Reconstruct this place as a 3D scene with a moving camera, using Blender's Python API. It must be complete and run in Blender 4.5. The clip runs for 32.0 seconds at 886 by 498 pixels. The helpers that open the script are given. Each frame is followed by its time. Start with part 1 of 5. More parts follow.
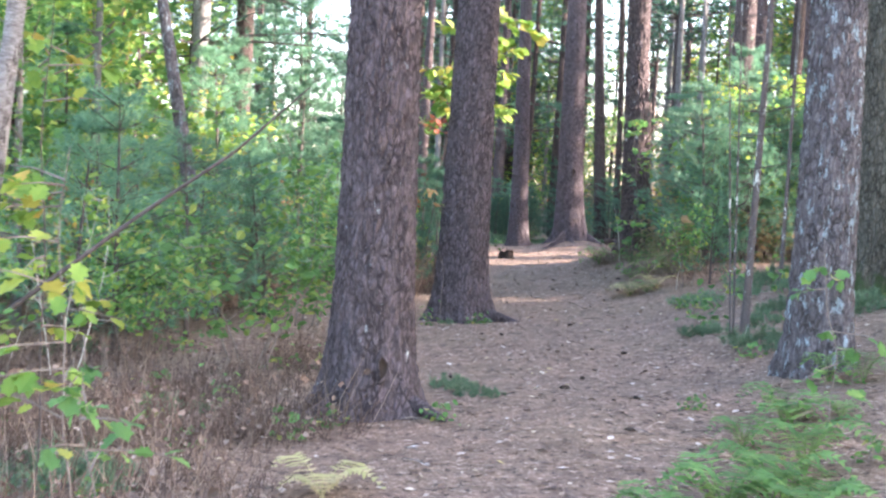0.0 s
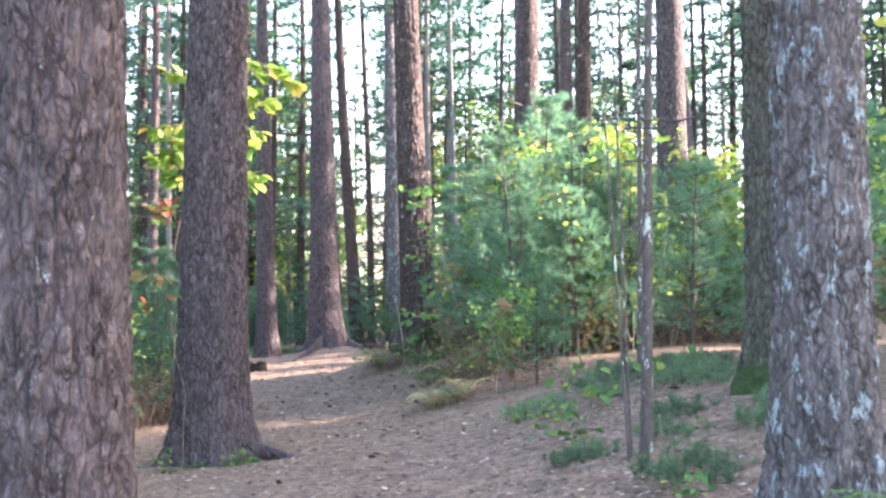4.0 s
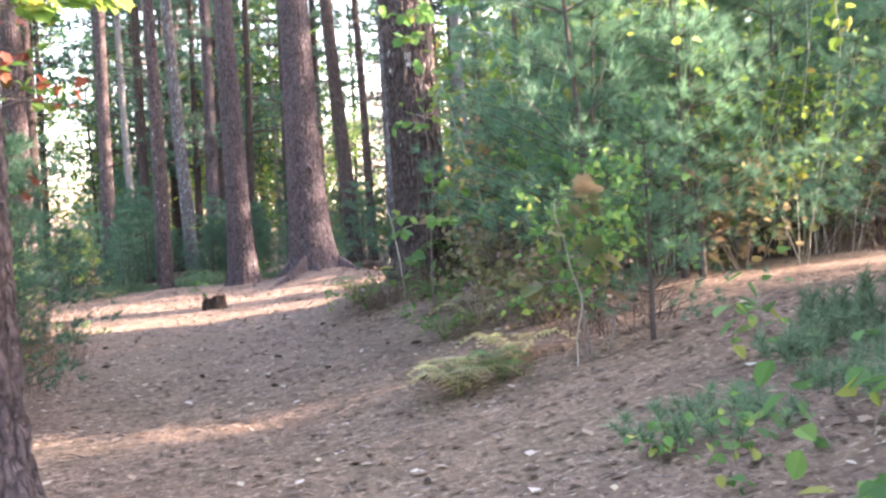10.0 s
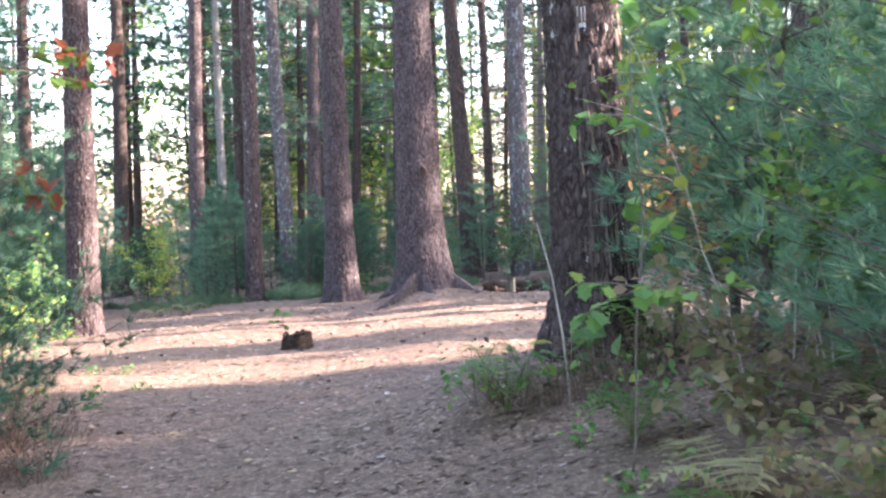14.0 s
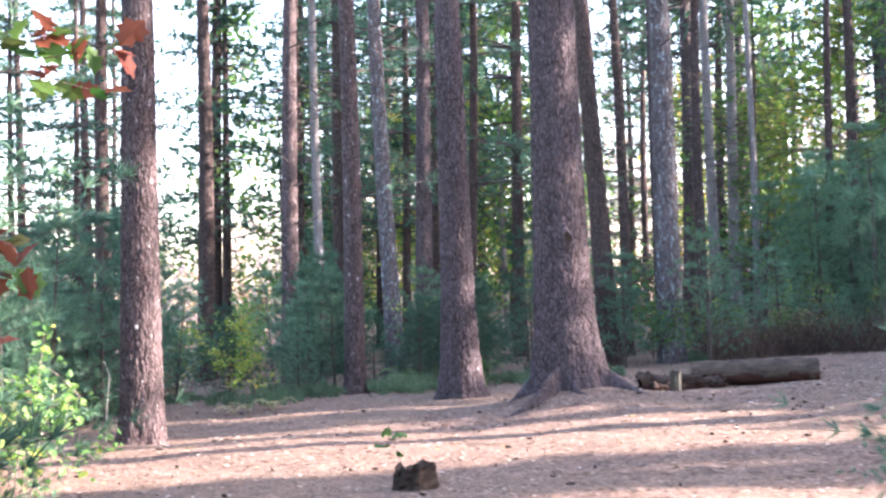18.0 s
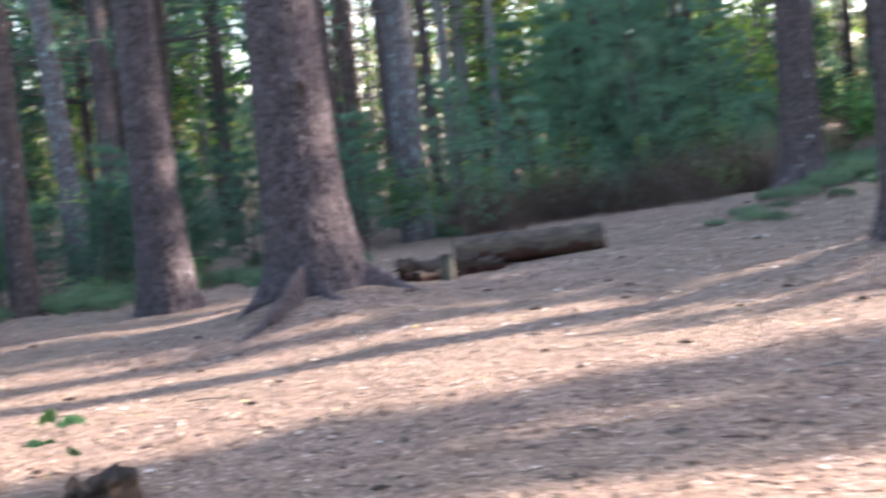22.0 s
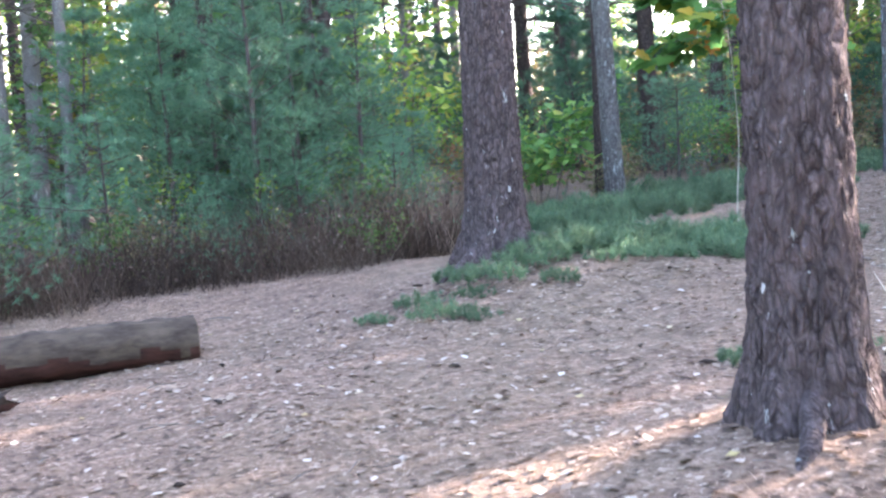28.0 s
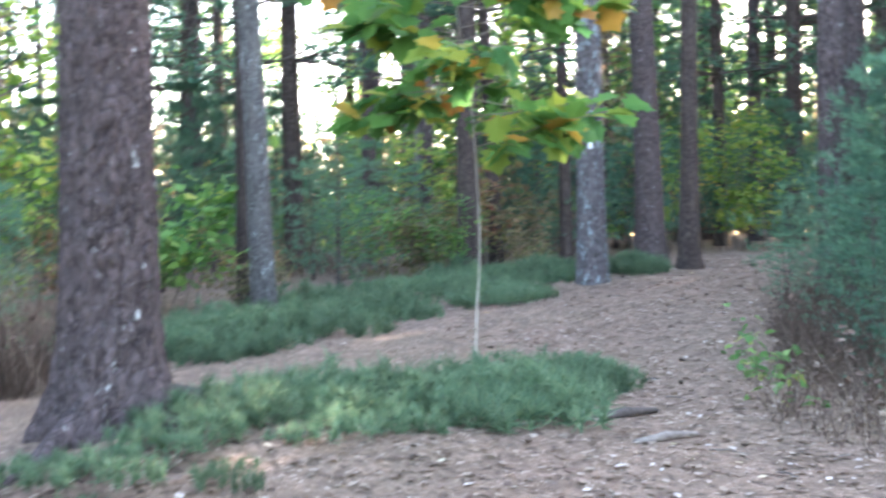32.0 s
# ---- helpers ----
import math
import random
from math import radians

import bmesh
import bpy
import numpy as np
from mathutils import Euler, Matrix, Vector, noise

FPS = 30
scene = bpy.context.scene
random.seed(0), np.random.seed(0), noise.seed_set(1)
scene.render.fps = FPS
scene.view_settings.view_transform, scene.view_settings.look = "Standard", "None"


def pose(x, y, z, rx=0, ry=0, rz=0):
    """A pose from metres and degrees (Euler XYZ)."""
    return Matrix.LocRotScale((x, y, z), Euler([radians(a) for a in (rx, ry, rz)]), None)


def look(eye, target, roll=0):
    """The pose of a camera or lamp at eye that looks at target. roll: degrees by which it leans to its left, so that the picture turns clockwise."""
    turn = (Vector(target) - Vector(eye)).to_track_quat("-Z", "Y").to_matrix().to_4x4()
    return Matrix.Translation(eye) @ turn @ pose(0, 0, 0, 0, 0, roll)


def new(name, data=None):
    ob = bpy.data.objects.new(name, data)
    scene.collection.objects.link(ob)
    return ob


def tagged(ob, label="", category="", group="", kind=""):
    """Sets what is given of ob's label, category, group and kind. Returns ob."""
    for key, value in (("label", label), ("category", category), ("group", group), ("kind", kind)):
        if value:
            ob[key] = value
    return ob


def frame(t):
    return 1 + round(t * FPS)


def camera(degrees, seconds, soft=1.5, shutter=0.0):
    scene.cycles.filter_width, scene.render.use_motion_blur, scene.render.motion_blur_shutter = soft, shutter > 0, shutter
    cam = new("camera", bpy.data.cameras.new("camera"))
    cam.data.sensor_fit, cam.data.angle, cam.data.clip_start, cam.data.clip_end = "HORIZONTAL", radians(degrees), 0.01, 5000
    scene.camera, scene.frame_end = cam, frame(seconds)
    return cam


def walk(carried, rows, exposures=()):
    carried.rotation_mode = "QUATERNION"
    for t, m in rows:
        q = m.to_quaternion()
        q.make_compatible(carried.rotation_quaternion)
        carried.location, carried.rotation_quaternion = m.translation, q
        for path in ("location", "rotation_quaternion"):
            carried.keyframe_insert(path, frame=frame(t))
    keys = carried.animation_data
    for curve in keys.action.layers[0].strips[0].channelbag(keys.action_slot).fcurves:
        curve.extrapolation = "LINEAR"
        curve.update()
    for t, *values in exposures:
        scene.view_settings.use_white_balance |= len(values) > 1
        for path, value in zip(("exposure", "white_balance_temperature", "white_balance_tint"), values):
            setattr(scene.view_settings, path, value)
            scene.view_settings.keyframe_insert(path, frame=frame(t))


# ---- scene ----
cam = camera(39.4, 32.0, soft=2.4, shutter=0.5)
METRES, EYE, TILT, LEAN, TURN = 35.7, 1.5, 0.0, -2.6, 0.0
ROWS = [
    (0.0, 0.0, 0.0, 0.0, 0.01, -2.01, -0.25),
    (0.5, -0.0011, 0.0151, -0.0004, -1.48, -2.13, 2.22),
    (1.0, 0.002, 0.0295, -0.0025, -4.23, -1.14, 4.16),
    (1.5, 0.0036, 0.0442, -0.002, -4.32, -1.08, 2.94),
    (2.0, 0.0026, 0.0613, -0.0025, -4.0, -1.18, 5.07),
    (2.5, 0.0027, 0.079, -0.0033, -3.96, 0.74, 3.91),
    (3.0, 0.0028, 0.0946, -0.0041, -5.43, 3.53, 3.17),
    (3.5, -0.0007, 0.1085, -0.0049, -11.53, 2.5, 3.57),
    (4.0, -0.0009, 0.1232, -0.0062, -12.1, 2.83, 3.03),
    (4.5, 0.0019, 0.1343, -0.0059, -11.9, 3.65, 0.98),
    (6.5, 0.0158, 0.1979, -0.0078, -13.58, 1.05, 4.2),
    (7.0, 0.0198, 0.2116, -0.0085, -12.89, 1.22, 5.64),
    (7.5, 0.0239, 0.2273, -0.0067, -12.06, 1.24, 4.8),
    (8.0, 0.0238, 0.2446, -0.0057, -11.64, 0.72, 5.48),
    (8.5, 0.0246, 0.2591, -0.0069, -10.86, 1.95, 3.85),
    (9.0, 0.0273, 0.272, -0.0067, -9.24, 1.94, 4.79),
    (9.5, 0.0313, 0.2881, -0.007, -11.02, 0.59, 4.75),
    (10.0, 0.0354, 0.3027, -0.0081, -11.62, -1.32, 5.9),
    (10.5, 0.0409, 0.3186, -0.0063, -10.23, -2.47, 5.74),
    (11.0, 0.0415, 0.3366, -0.0065, -8.07, -2.08, 2.88),
    (11.5, 0.0431, 0.3508, -0.0077, -6.16, -2.24, 3.83),
    (12.0, 0.0459, 0.3657, -0.0038, -3.8, -3.5, 5.07),
    (12.5, 0.0448, 0.3813, -0.0027, -4.84, -1.14, 4.28),
    (13.0, 0.044, 0.3917, -0.0033, -6.54, 0.03, 5.05),
    (13.5, 0.0468, 0.4089, -0.0008, -6.66, -0.56, 4.32),
    (15.5, 0.0484, 0.4559, 0.0054, -5.2, -1.53, 4.92),
    (16.0, 0.0475, 0.4738, 0.0046, -3.22, 0.05, 5.04),
    (16.5, 0.0491, 0.4937, 0.0066, -1.69, -0.1, 5.18),
    (17.0, 0.0467, 0.5129, 0.0038, -2.21, -0.13, 3.64),
    (17.5, 0.0442, 0.5296, 0.0067, -2.41, 0.87, 3.23),
    (18.0, 0.0426, 0.5479, 0.0077, -1.9, 2.4, 3.87),
    (18.5, 0.0395, 0.5637, 0.0042, -1.87, 2.57, 5.88),
    (19.0, 0.0369, 0.5802, 0.0063, -2.24, 2.06, 6.12),
    (19.5, 0.0387, 0.5975, 0.0064, -2.8, 2.12, 7.47),
    (20.0, 0.0404, 0.6152, 0.0048, -7.82, 1.23, 5.89),
    (20.5, 0.0416, 0.6307, 0.0057, -13.74, -1.0, 6.0),
    (21.0, 0.0466, 0.6451, 0.0055, -20.1, -4.09, 5.85),
    (21.5, 0.0493, 0.6557, 0.0065, -21.84, -3.87, 6.91),
    (22.0, 0.0484, 0.6714, 0.0075, -15.82, -4.81, 7.78),
    (22.5, 0.0508, 0.6861, 0.0063, -6.33, -4.22, 6.66),
    (23.0, 0.0567, 0.6967, 0.0091, -2.57, -4.95, 5.93),
    (23.5, 0.0596, 0.7109, 0.0071, -5.27, -5.68, 4.43),
    (24.0, 0.0629, 0.7256, 0.0084, -9.82, -5.37, 3.38),
    (24.5, 0.0708, 0.7418, 0.0082, -15.88, -4.96, 4.72),
    (25.0, 0.0757, 0.7543, 0.0074, -22.58, -4.38, 4.42),
    (25.5, 0.0781, 0.7691, 0.0092, -29.21, -5.36, 3.94),
    (27.5, 0.1149, 0.8208, 0.0065, -32.84, -6.27, 7.87),
    (28.0, 0.1252, 0.8313, 0.0071, -32.94, -5.24, 5.46),
    (28.5, 0.133, 0.8447, 0.0076, -33.37, -5.27, 5.75),
    (29.0, 0.141, 0.8557, 0.0061, -34.66, -5.34, 5.65),
    (29.5, 0.1512, 0.8676, 0.0079, -36.61, -5.63, 3.54),
    (30.0, 0.1594, 0.8832, 0.0078, -39.25, -4.87, 3.05),
    (30.5, 0.1686, 0.8976, 0.0064, -42.28, -4.43, 3.55),
    (31.0, 0.1783, 0.9103, 0.0075, -43.51, -4.51, 1.62),
    (31.5, 0.1873, 0.9261, 0.0078, -45.89, -3.84, -0.48),
    (32.0, 0.1988, 0.9385, 0.0069, -50.76, -2.27, 2.74),
]
walk(cam, [(t, pose(0, 0, EYE, TILT, LEAN, TURN) @ pose(METRES * x, METRES * y, METRES * z, 90 + pitch, roll, yaw)) for t, x, y, z, yaw, pitch, roll in ROWS],
     [(0.0, 3.41, 6750, 21), (4.0, 3.55, 6900, 20), (7.0, 3.63, 7250, 21), (9.0, 3.73, 7600, 25), (12.0, 3.57, 7200, 29), (13.0, 3.61, 7050, 25), (16.0, 3.38, 6950, 26), (19.0, 3.40, 6510, 27), (21.0, 3.36, 6560, 22), (23.0, 2.95, 6420, 14), (24.0, 3.15, 6350, 13), (25.0, 3.58, 6450, 20), (29.0, 4.15, 6800, 22), (32.0, 4.30, 7050, 18)])

# ---------------------------------------------------------------- light
SUN_EL, SUN_AZ = radians(21.0), radians(93.0)      # azimuth clockwise from +y
RAY = math.cos(SUN_AZ) / math.sin(SUN_AZ)          # how far a sunbeam drifts along y for each metre of x
world = bpy.data.worlds.new("sky")
scene.world = world
world.use_nodes = True
wn = world.node_tree
wn.nodes.clear()
sky = wn.nodes.new("ShaderNodeTexSky")
sky.sky_type = "NISHITA"
sky.sun_disc = False
sky.sun_elevation, sky.sun_rotation = SUN_EL, SUN_AZ
sky.dust_density, sky.ozone_density = 2.0, 1.0
wbg = wn.nodes.new("ShaderNodeBackground")
wbg.inputs["Strength"].default_value = 0.15
wout = wn.nodes.new("ShaderNodeOutputWorld")
wn.links.new(sky.outputs[0], wbg.inputs[0])
wn.links.new(wbg.outputs[0], wout.inputs[0])
sun_data = bpy.data.lights.new("sun", "SUN")
sun_data.energy, sun_data.angle, sun_data.color = 3.9, radians(0.5), (1.0, 0.89, 0.80)
sun_dir = Vector((math.sin(SUN_AZ) * math.cos(SUN_EL), math.cos(SUN_AZ) * math.cos(SUN_EL), math.sin(SUN_EL)))
sun = new("sun", sun_data)
sun.matrix_world = look(sun_dir * 100, (0, 0, 0))


# ---------------------------------------------------------------- materials
def material(name, rough=0.85):
    m = bpy.data.materials.new(name)
    m.use_nodes = True
    nt = m.node_tree
    b = nt.nodes["Principled BSDF"]
    b.inputs["Roughness"].default_value = rough
    b.inputs["Specular IOR Level"].default_value = 0.25
    return m, nt, b


def node(nt, kind, **values):
    n = nt.nodes.new(kind)
    for k, v in values.items():
        n.inputs[k].default_value = v
    return n


def ramp(nt, fac, stops, linear=True):
    r = nt.nodes.new("ShaderNodeValToRGB")
    el = r.color_ramp.elements
    while len(el) < len(stops):
        el.new(0.5)
    for e, (p, c) in zip(el, stops):
        e.position, e.color = p, (*c, 1)
    if not linear:
        r.color_ramp.interpolation = "CONSTANT"
    nt.links.new(fac, r.inputs[0])
    return r.outputs[0]


def coords(nt, scale=(1, 1, 1), kind="Object"):
    tc = nt.nodes.new("ShaderNodeTexCoord")
    mp = nt.nodes.new("ShaderNodeMapping")
    mp.inputs["Scale"].default_value = scale
    nt.links.new(tc.outputs[kind], mp.inputs[0])
    return mp.outputs[0]


def noise_tex(nt, vec, scale, detail=4.0, rough=0.6):
    n = node(nt, "ShaderNodeTexNoise", Scale=scale, Detail=detail, Roughness=rough)
    nt.links.new(vec, n.inputs["Vector"])
    return n.outputs["Fac"]


def mix(nt, fac, a, b, blend="MIX"):
    n = nt.nodes.new("ShaderNodeMix")
    n.data_type, n.blend_type = "RGBA", blend
    for sock, v in ((n.inputs[0], fac), (n.inputs[6], a), (n.inputs[7], b)):
        if hasattr(v, "is_linked"):
            nt.links.new(v, sock)
        else:
            sock.default_value = v if isinstance(v, float) else (*v, 1)
    return n.outputs[2]


def bump(nt, b, height, strength, distance):
    n = node(nt, "ShaderNodeBump", Strength=strength, Distance=distance)
    nt.links.new(height, n.inputs["Height"])
    nt.links.new(n.outputs[0], b.inputs["Normal"])


def plates(nt, vec, scale, edge, deep):
    """Bark plates: dark fissures round cells, and a random value for each cell."""
    wob = node(nt, "ShaderNodeTexNoise", Scale=9.0, Detail=3.0)
    nt.links.new(vec, wob.inputs["Vector"])
    off = nt.nodes.new("ShaderNodeVectorMath")
    off.operation = "MULTIPLY_ADD"
    nt.links.new(wob.outputs["Color"], off.inputs[0])
    off.inputs[1].default_value = (0.10, 0.10, 0.05)
    nt.links.new(vec, off.inputs[2])
    gap = node(nt, "ShaderNodeTexVoronoi", Scale=scale)
    gap.feature = "DISTANCE_TO_EDGE"
    cell = node(nt, "ShaderNodeTexVoronoi", Scale=scale)
    for n in (gap, cell):
        nt.links.new(off.outputs[0], n.inputs["Vector"])
    crack = ramp(nt, gap.outputs["Distance"], ((0.0, (deep, deep * 0.95, deep * 0.93)), (edge * 0.4, (0.45 + 0.4 * deep,) * 3), (edge, (1.0, 1.0, 1.0))))
    return crack, cell.outputs["Color"]


def bark_material(name, dark, light, lichen, amount, moss=0.0, stretch=0.22, plate=23.0):
    m, nt, b = material(name, 0.92)
    v = coords(nt, (1, 1, stretch))
    fine = noise_tex(nt, v, 34, 6, 0.7)
    broad = noise_tex(nt, coords(nt), 2.3, 3)
    mean = tuple((a + c) / 2 for a, c in zip(dark, light))
    col = ramp(nt, fine, ((0.34, dark), (0.52, mean), (0.68, light)))
    col = mix(nt, ramp(nt, broad, ((0.35, (0, 0, 0)), (0.7, (1, 1, 1)))), col, mix(nt, 0.5, col, (mean[0] * 1.05, mean[1] * 0.93, mean[2] * 0.90)))
    relief = fine
    if stretch < 0.5:
        big, tone = plates(nt, coords(nt, (1, 1, 0.40)), plate, 0.22, 0.34)
        small, _ = plates(nt, coords(nt, (1, 1, 0.45)), plate * 2.1, 0.2, 0.5)
        worn = ramp(nt, noise_tex(nt, coords(nt, (1, 1, 0.3)), 11, 4, 0.6), ((0.36, (0.45, 0.45, 0.45)), (0.6, (1, 1, 1))))
        relief = mix(nt, worn, (0.86, 0.86, 0.86), mix(nt, 0.6, big, mix(nt, 1.0, big, small, "MULTIPLY")))
        shade = ramp(nt, tone, ((0.15, (0.86, 0.86, 0.86)), (0.85, (1.16, 1.155, 1.16))))
        col = mix(nt, 1.0, mix(nt, 1.0, col, shade, "MULTIPLY"), mix(nt, 1.0, relief, (1.14, 1.14, 1.14), "MULTIPLY"), "MULTIPLY")
    spots = noise_tex(nt, coords(nt, (1, 1, 0.4)), 14, 6, 0.72)
    col = mix(nt, ramp(nt, spots, ((amount, (0, 0, 0)), (amount + 0.05, (1, 1, 1)))), col, lichen)
    if moss:
        sep = nt.nodes.new("ShaderNodeSeparateXYZ")
        nt.links.new(coords(nt), sep.inputs[0])
        h = node(nt, "ShaderNodeMapRange")
        h.inputs[1].default_value, h.inputs[2].default_value = moss, 0.0
        nt.links.new(sep.outputs[2], h.inputs[0])
        mul = nt.nodes.new("ShaderNodeMath")
        mul.operation = "MULTIPLY_ADD"
        nt.links.new(h.outputs[0], mul.inputs[0])
        mul.inputs[1].default_value = 0.5
        nt.links.new(noise_tex(nt, coords(nt), 7, 4), mul.inputs[2])
        col = mix(nt, ramp(nt, mul.outputs[0], ((0.74, (0, 0, 0)), (0.9, (1, 1, 1)))), col, (0.045, 0.075, 0.03))
    nt.links.new(col, b.inputs["Base Color"])
    both = nt.nodes.new("ShaderNodeMath")
    both.operation = "MULTIPLY_ADD"
    nt.links.new(fine, both.inputs[0])
    both.inputs[1].default_value = 0.5
    nt.links.new(relief, both.inputs[2])
    bump(nt, b, both.outputs[0], 1.0, 0.02)
    return m


def leaf_material(name, stops, glow=0.45, rough=0.55):
    """Thin leaves: reflects and lets light through; each leaf takes its own colour."""
    m, nt, b = material(name, rough)
    geo = nt.nodes.new("ShaderNodeNewGeometry")
    col = ramp(nt, geo.outputs["Random Per Island"], stops)
    info = nt.nodes.new("ShaderNodeObjectInfo")
    hsv = node(nt, "ShaderNodeHueSaturation")
    vary = node(nt, "ShaderNodeMapRange")
    vary.inputs[3].default_value, vary.inputs[4].default_value = 0.75, 1.25
    nt.links.new(info.outputs["Random"], vary.inputs[0])
    nt.links.new(vary.outputs[0], hsv.inputs["Value"])
    nt.links.new(col, hsv.inputs["Color"])
    col = hsv.outputs[0]
    nt.links.new(col, b.inputs["Base Color"])
    tr = nt.nodes.new("ShaderNodeBsdfTranslucent")
    nt.links.new(col, tr.inputs[0])
    mx = nt.nodes.new("ShaderNodeMixShader")
    mx.inputs[0].default_value = glow
    out = nt.nodes["Material Output"]
    nt.links.new(b.outputs[0], mx.inputs[1])
    nt.links.new(tr.outputs[0], mx.inputs[2])
    nt.links.new(mx.outputs[0], out.inputs[0])
    return m


def plain_material(name, a, b2, scale=12, rough=0.85, stretch=(1, 1, 1)):
    m, nt, b = material(name, rough)
    f = noise_tex(nt, coords(nt, stretch), scale, 5)
    nt.links.new(ramp(nt, f, ((0.3, a), (0.7, b2))), b.inputs["Base Color"])
    bump(nt, b, f, 0.5, 0.01)
    return m


def ground_material():
    m, nt, b = material("needle_litter", 0.95)
    v = coords(nt)
    fine = noise_tex(nt, coords(nt, (1, 0.45, 1)), 38, 6, 0.75)
    fine2 = noise_tex(nt, coords(nt, (0.4, 1, 1)), 55, 5, 0.75)
    clump = noise_tex(nt, coords(nt, (0.8, 1.2, 1)), 8.5, 4, 0.65)
    mid = noise_tex(nt, v, 3.2, 5, 0.6)
    wide = noise_tex(nt, v, 0.35, 3)
    col = ramp(nt, fine, ((0.34, (0.075, 0.046, 0.032)), (0.5, (0.228, 0.156, 0.116)), (0.64, (0.44, 0.33, 0.255))))
    col = mix(nt, ramp(nt, fine2, ((0.45, (0, 0, 0)), (0.75, (1, 1, 1)))), col, (0.30, 0.20, 0.145))
    col = mix(nt, ramp(nt, clump, ((0.36, (0.85, 0.85, 0.85)), (0.52, (0, 0, 0)))), col, mix(nt, 0.6, col, (0.105, 0.068, 0.05)))
    col = mix(nt, ramp(nt, mid, ((0.38, (1, 1, 1)), (0.56, (0, 0, 0)))), col, mix(nt, 0.5, col, (0.10, 0.066, 0.05)))
    fleck = noise_tex(nt, coords(nt, (1, 0.7, 1)), 16, 3, 0.5)
    col = mix(nt, ramp(nt, fleck, ((0.36, (1, 1, 1)), (0.43, (0, 0, 0)))), col, (0.07, 0.046, 0.034))
    fleck2 = noise_tex(nt, coords(nt, (0.75, 1, 1)), 21, 2, 0.5)
    col = mix(nt, ramp(nt, fleck2, ((0.64, (0, 0, 0)), (0.69, (1, 1, 1)))), col, (0.47, 0.375, 0.30))
    col = mix(nt, ramp(nt, wide, ((0.4, (0, 0, 0)), (0.68, (0.6, 0.6, 0.6)))), col, mix(nt, 0.5, col, (0.20, 0.165, 0.105)))
    nt.links.new(col, b.inputs["Base Color"])
    lump = nt.nodes.new("ShaderNodeMath")
    lump.operation = "MULTIPLY_ADD"
    nt.links.new(clump, lump.inputs[0])
    lump.inputs[1].default_value = 2.6
    nt.links.new(fine, lump.inputs[2])
    bump(nt, b, lump.outputs[0], 0.8, 0.022)
    return m


BARK = bark_material("pine_bark", (0.058, 0.048, 0.052), (0.175, 0.147, 0.154), (0.31, 0.35, 0.36), 0.655)
BARK_LICHEN = bark_material("lichened_bark", (0.08, 0.073, 0.076), (0.22, 0.205, 0.21), (0.28, 0.345, 0.37), 0.56)
BARK_RED = bark_material("reddish_pine_bark", (0.060, 0.046, 0.047), (0.165, 0.132, 0.130), (0.50, 0.52, 0.50), 0.625)
BARK_MOSS = bark_material("mossy_bark", (0.055, 0.058, 0.045), (0.17, 0.17, 0.14), (0.25, 0.32, 0.29), 0.64, moss=0.5)
BARK_DARK = bark_material("dark_bark", (0.045, 0.036, 0.033), (0.13, 0.10, 0.09), (0.22, 0.25, 0.25), 0.72)
BARK_GREY = bark_material("grey_bark", (0.11, 0.11, 0.105), (0.27, 0.27, 0.26), (0.40, 0.43, 0.42), 0.585, stretch=1.0)
BARK_PALE = bark_material("pale_mottled_bark", (0.085, 0.085, 0.083), (0.25, 0.25, 0.245), (0.38, 0.42, 0.42), 0.58, plate=34.0)
BARK_SPOT = bark_material("spotted_bark", (0.085, 0.075, 0.07), (0.17, 0.15, 0.145), (0.60, 0.66, 0.64), 0.565, stretch=1.0)
BIRCH = bark_material("birch_bark", (0.16, 0.15, 0.14), (0.52, 0.52, 0.51), (0.09, 0.08, 0.075), 0.53, stretch=3.0)
TWIG = plain_material("twig_bark", (0.12, 0.095, 0.08), (0.27, 0.23, 0.20), 20)
TWIG_PALE = plain_material("pale_twig", (0.34, 0.31, 0.26), (0.60, 0.57, 0.50), 14)
TWIG_DARK = plain_material("dark_twig", (0.05, 0.04, 0.036), (0.12, 0.10, 0.09), 20)
NEEDLE = leaf_material("pine_needles_green", ((0.0, (0.08, 0.19, 0.125)), (0.5, (0.125, 0.27, 0.17)), (1.0, (0.21, 0.37, 0.21))), 0.4)
NEEDLE_SOFT = leaf_material("soft_green_shoots", ((0.0, (0.08, 0.16, 0.095)), (0.5, (0.125, 0.22, 0.13)), (1.0, (0.21, 0.29, 0.16))), 0.4)
# darker needle green, for tall crowns and for pines with shade in their colour
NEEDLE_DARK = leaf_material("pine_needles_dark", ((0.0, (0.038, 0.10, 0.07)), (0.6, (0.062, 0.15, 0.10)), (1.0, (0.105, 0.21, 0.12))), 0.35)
GREEN = leaf_material("green_leaves", ((0.0, (0.075, 0.185, 0.06)), (0.5, (0.13, 0.285, 0.085)), (0.85, (0.22, 0.38, 0.10)), (1.0, (0.38, 0.40, 0.10))))
LIME = leaf_material("yellow_green_leaves", ((0.0, (0.13, 0.27, 0.055)), (0.55, (0.23, 0.37, 0.075)), (0.88, (0.38, 0.43, 0.09)), (1.0, (0.48, 0.33, 0.08))))
AUTUMN = leaf_material("autumn_leaves", ((0.0, (0.15, 0.21, 0.07)), (0.4, (0.33, 0.27, 0.11)), (0.7, (0.37, 0.21, 0.12)), (1.0, (0.32, 0.12, 0.08))))
TAN = leaf_material("fading_leaves", ((0.0, (0.13, 0.18, 0.07)), (0.5, (0.26, 0.235, 0.125)), (1.0, (0.32, 0.22, 0.14))))
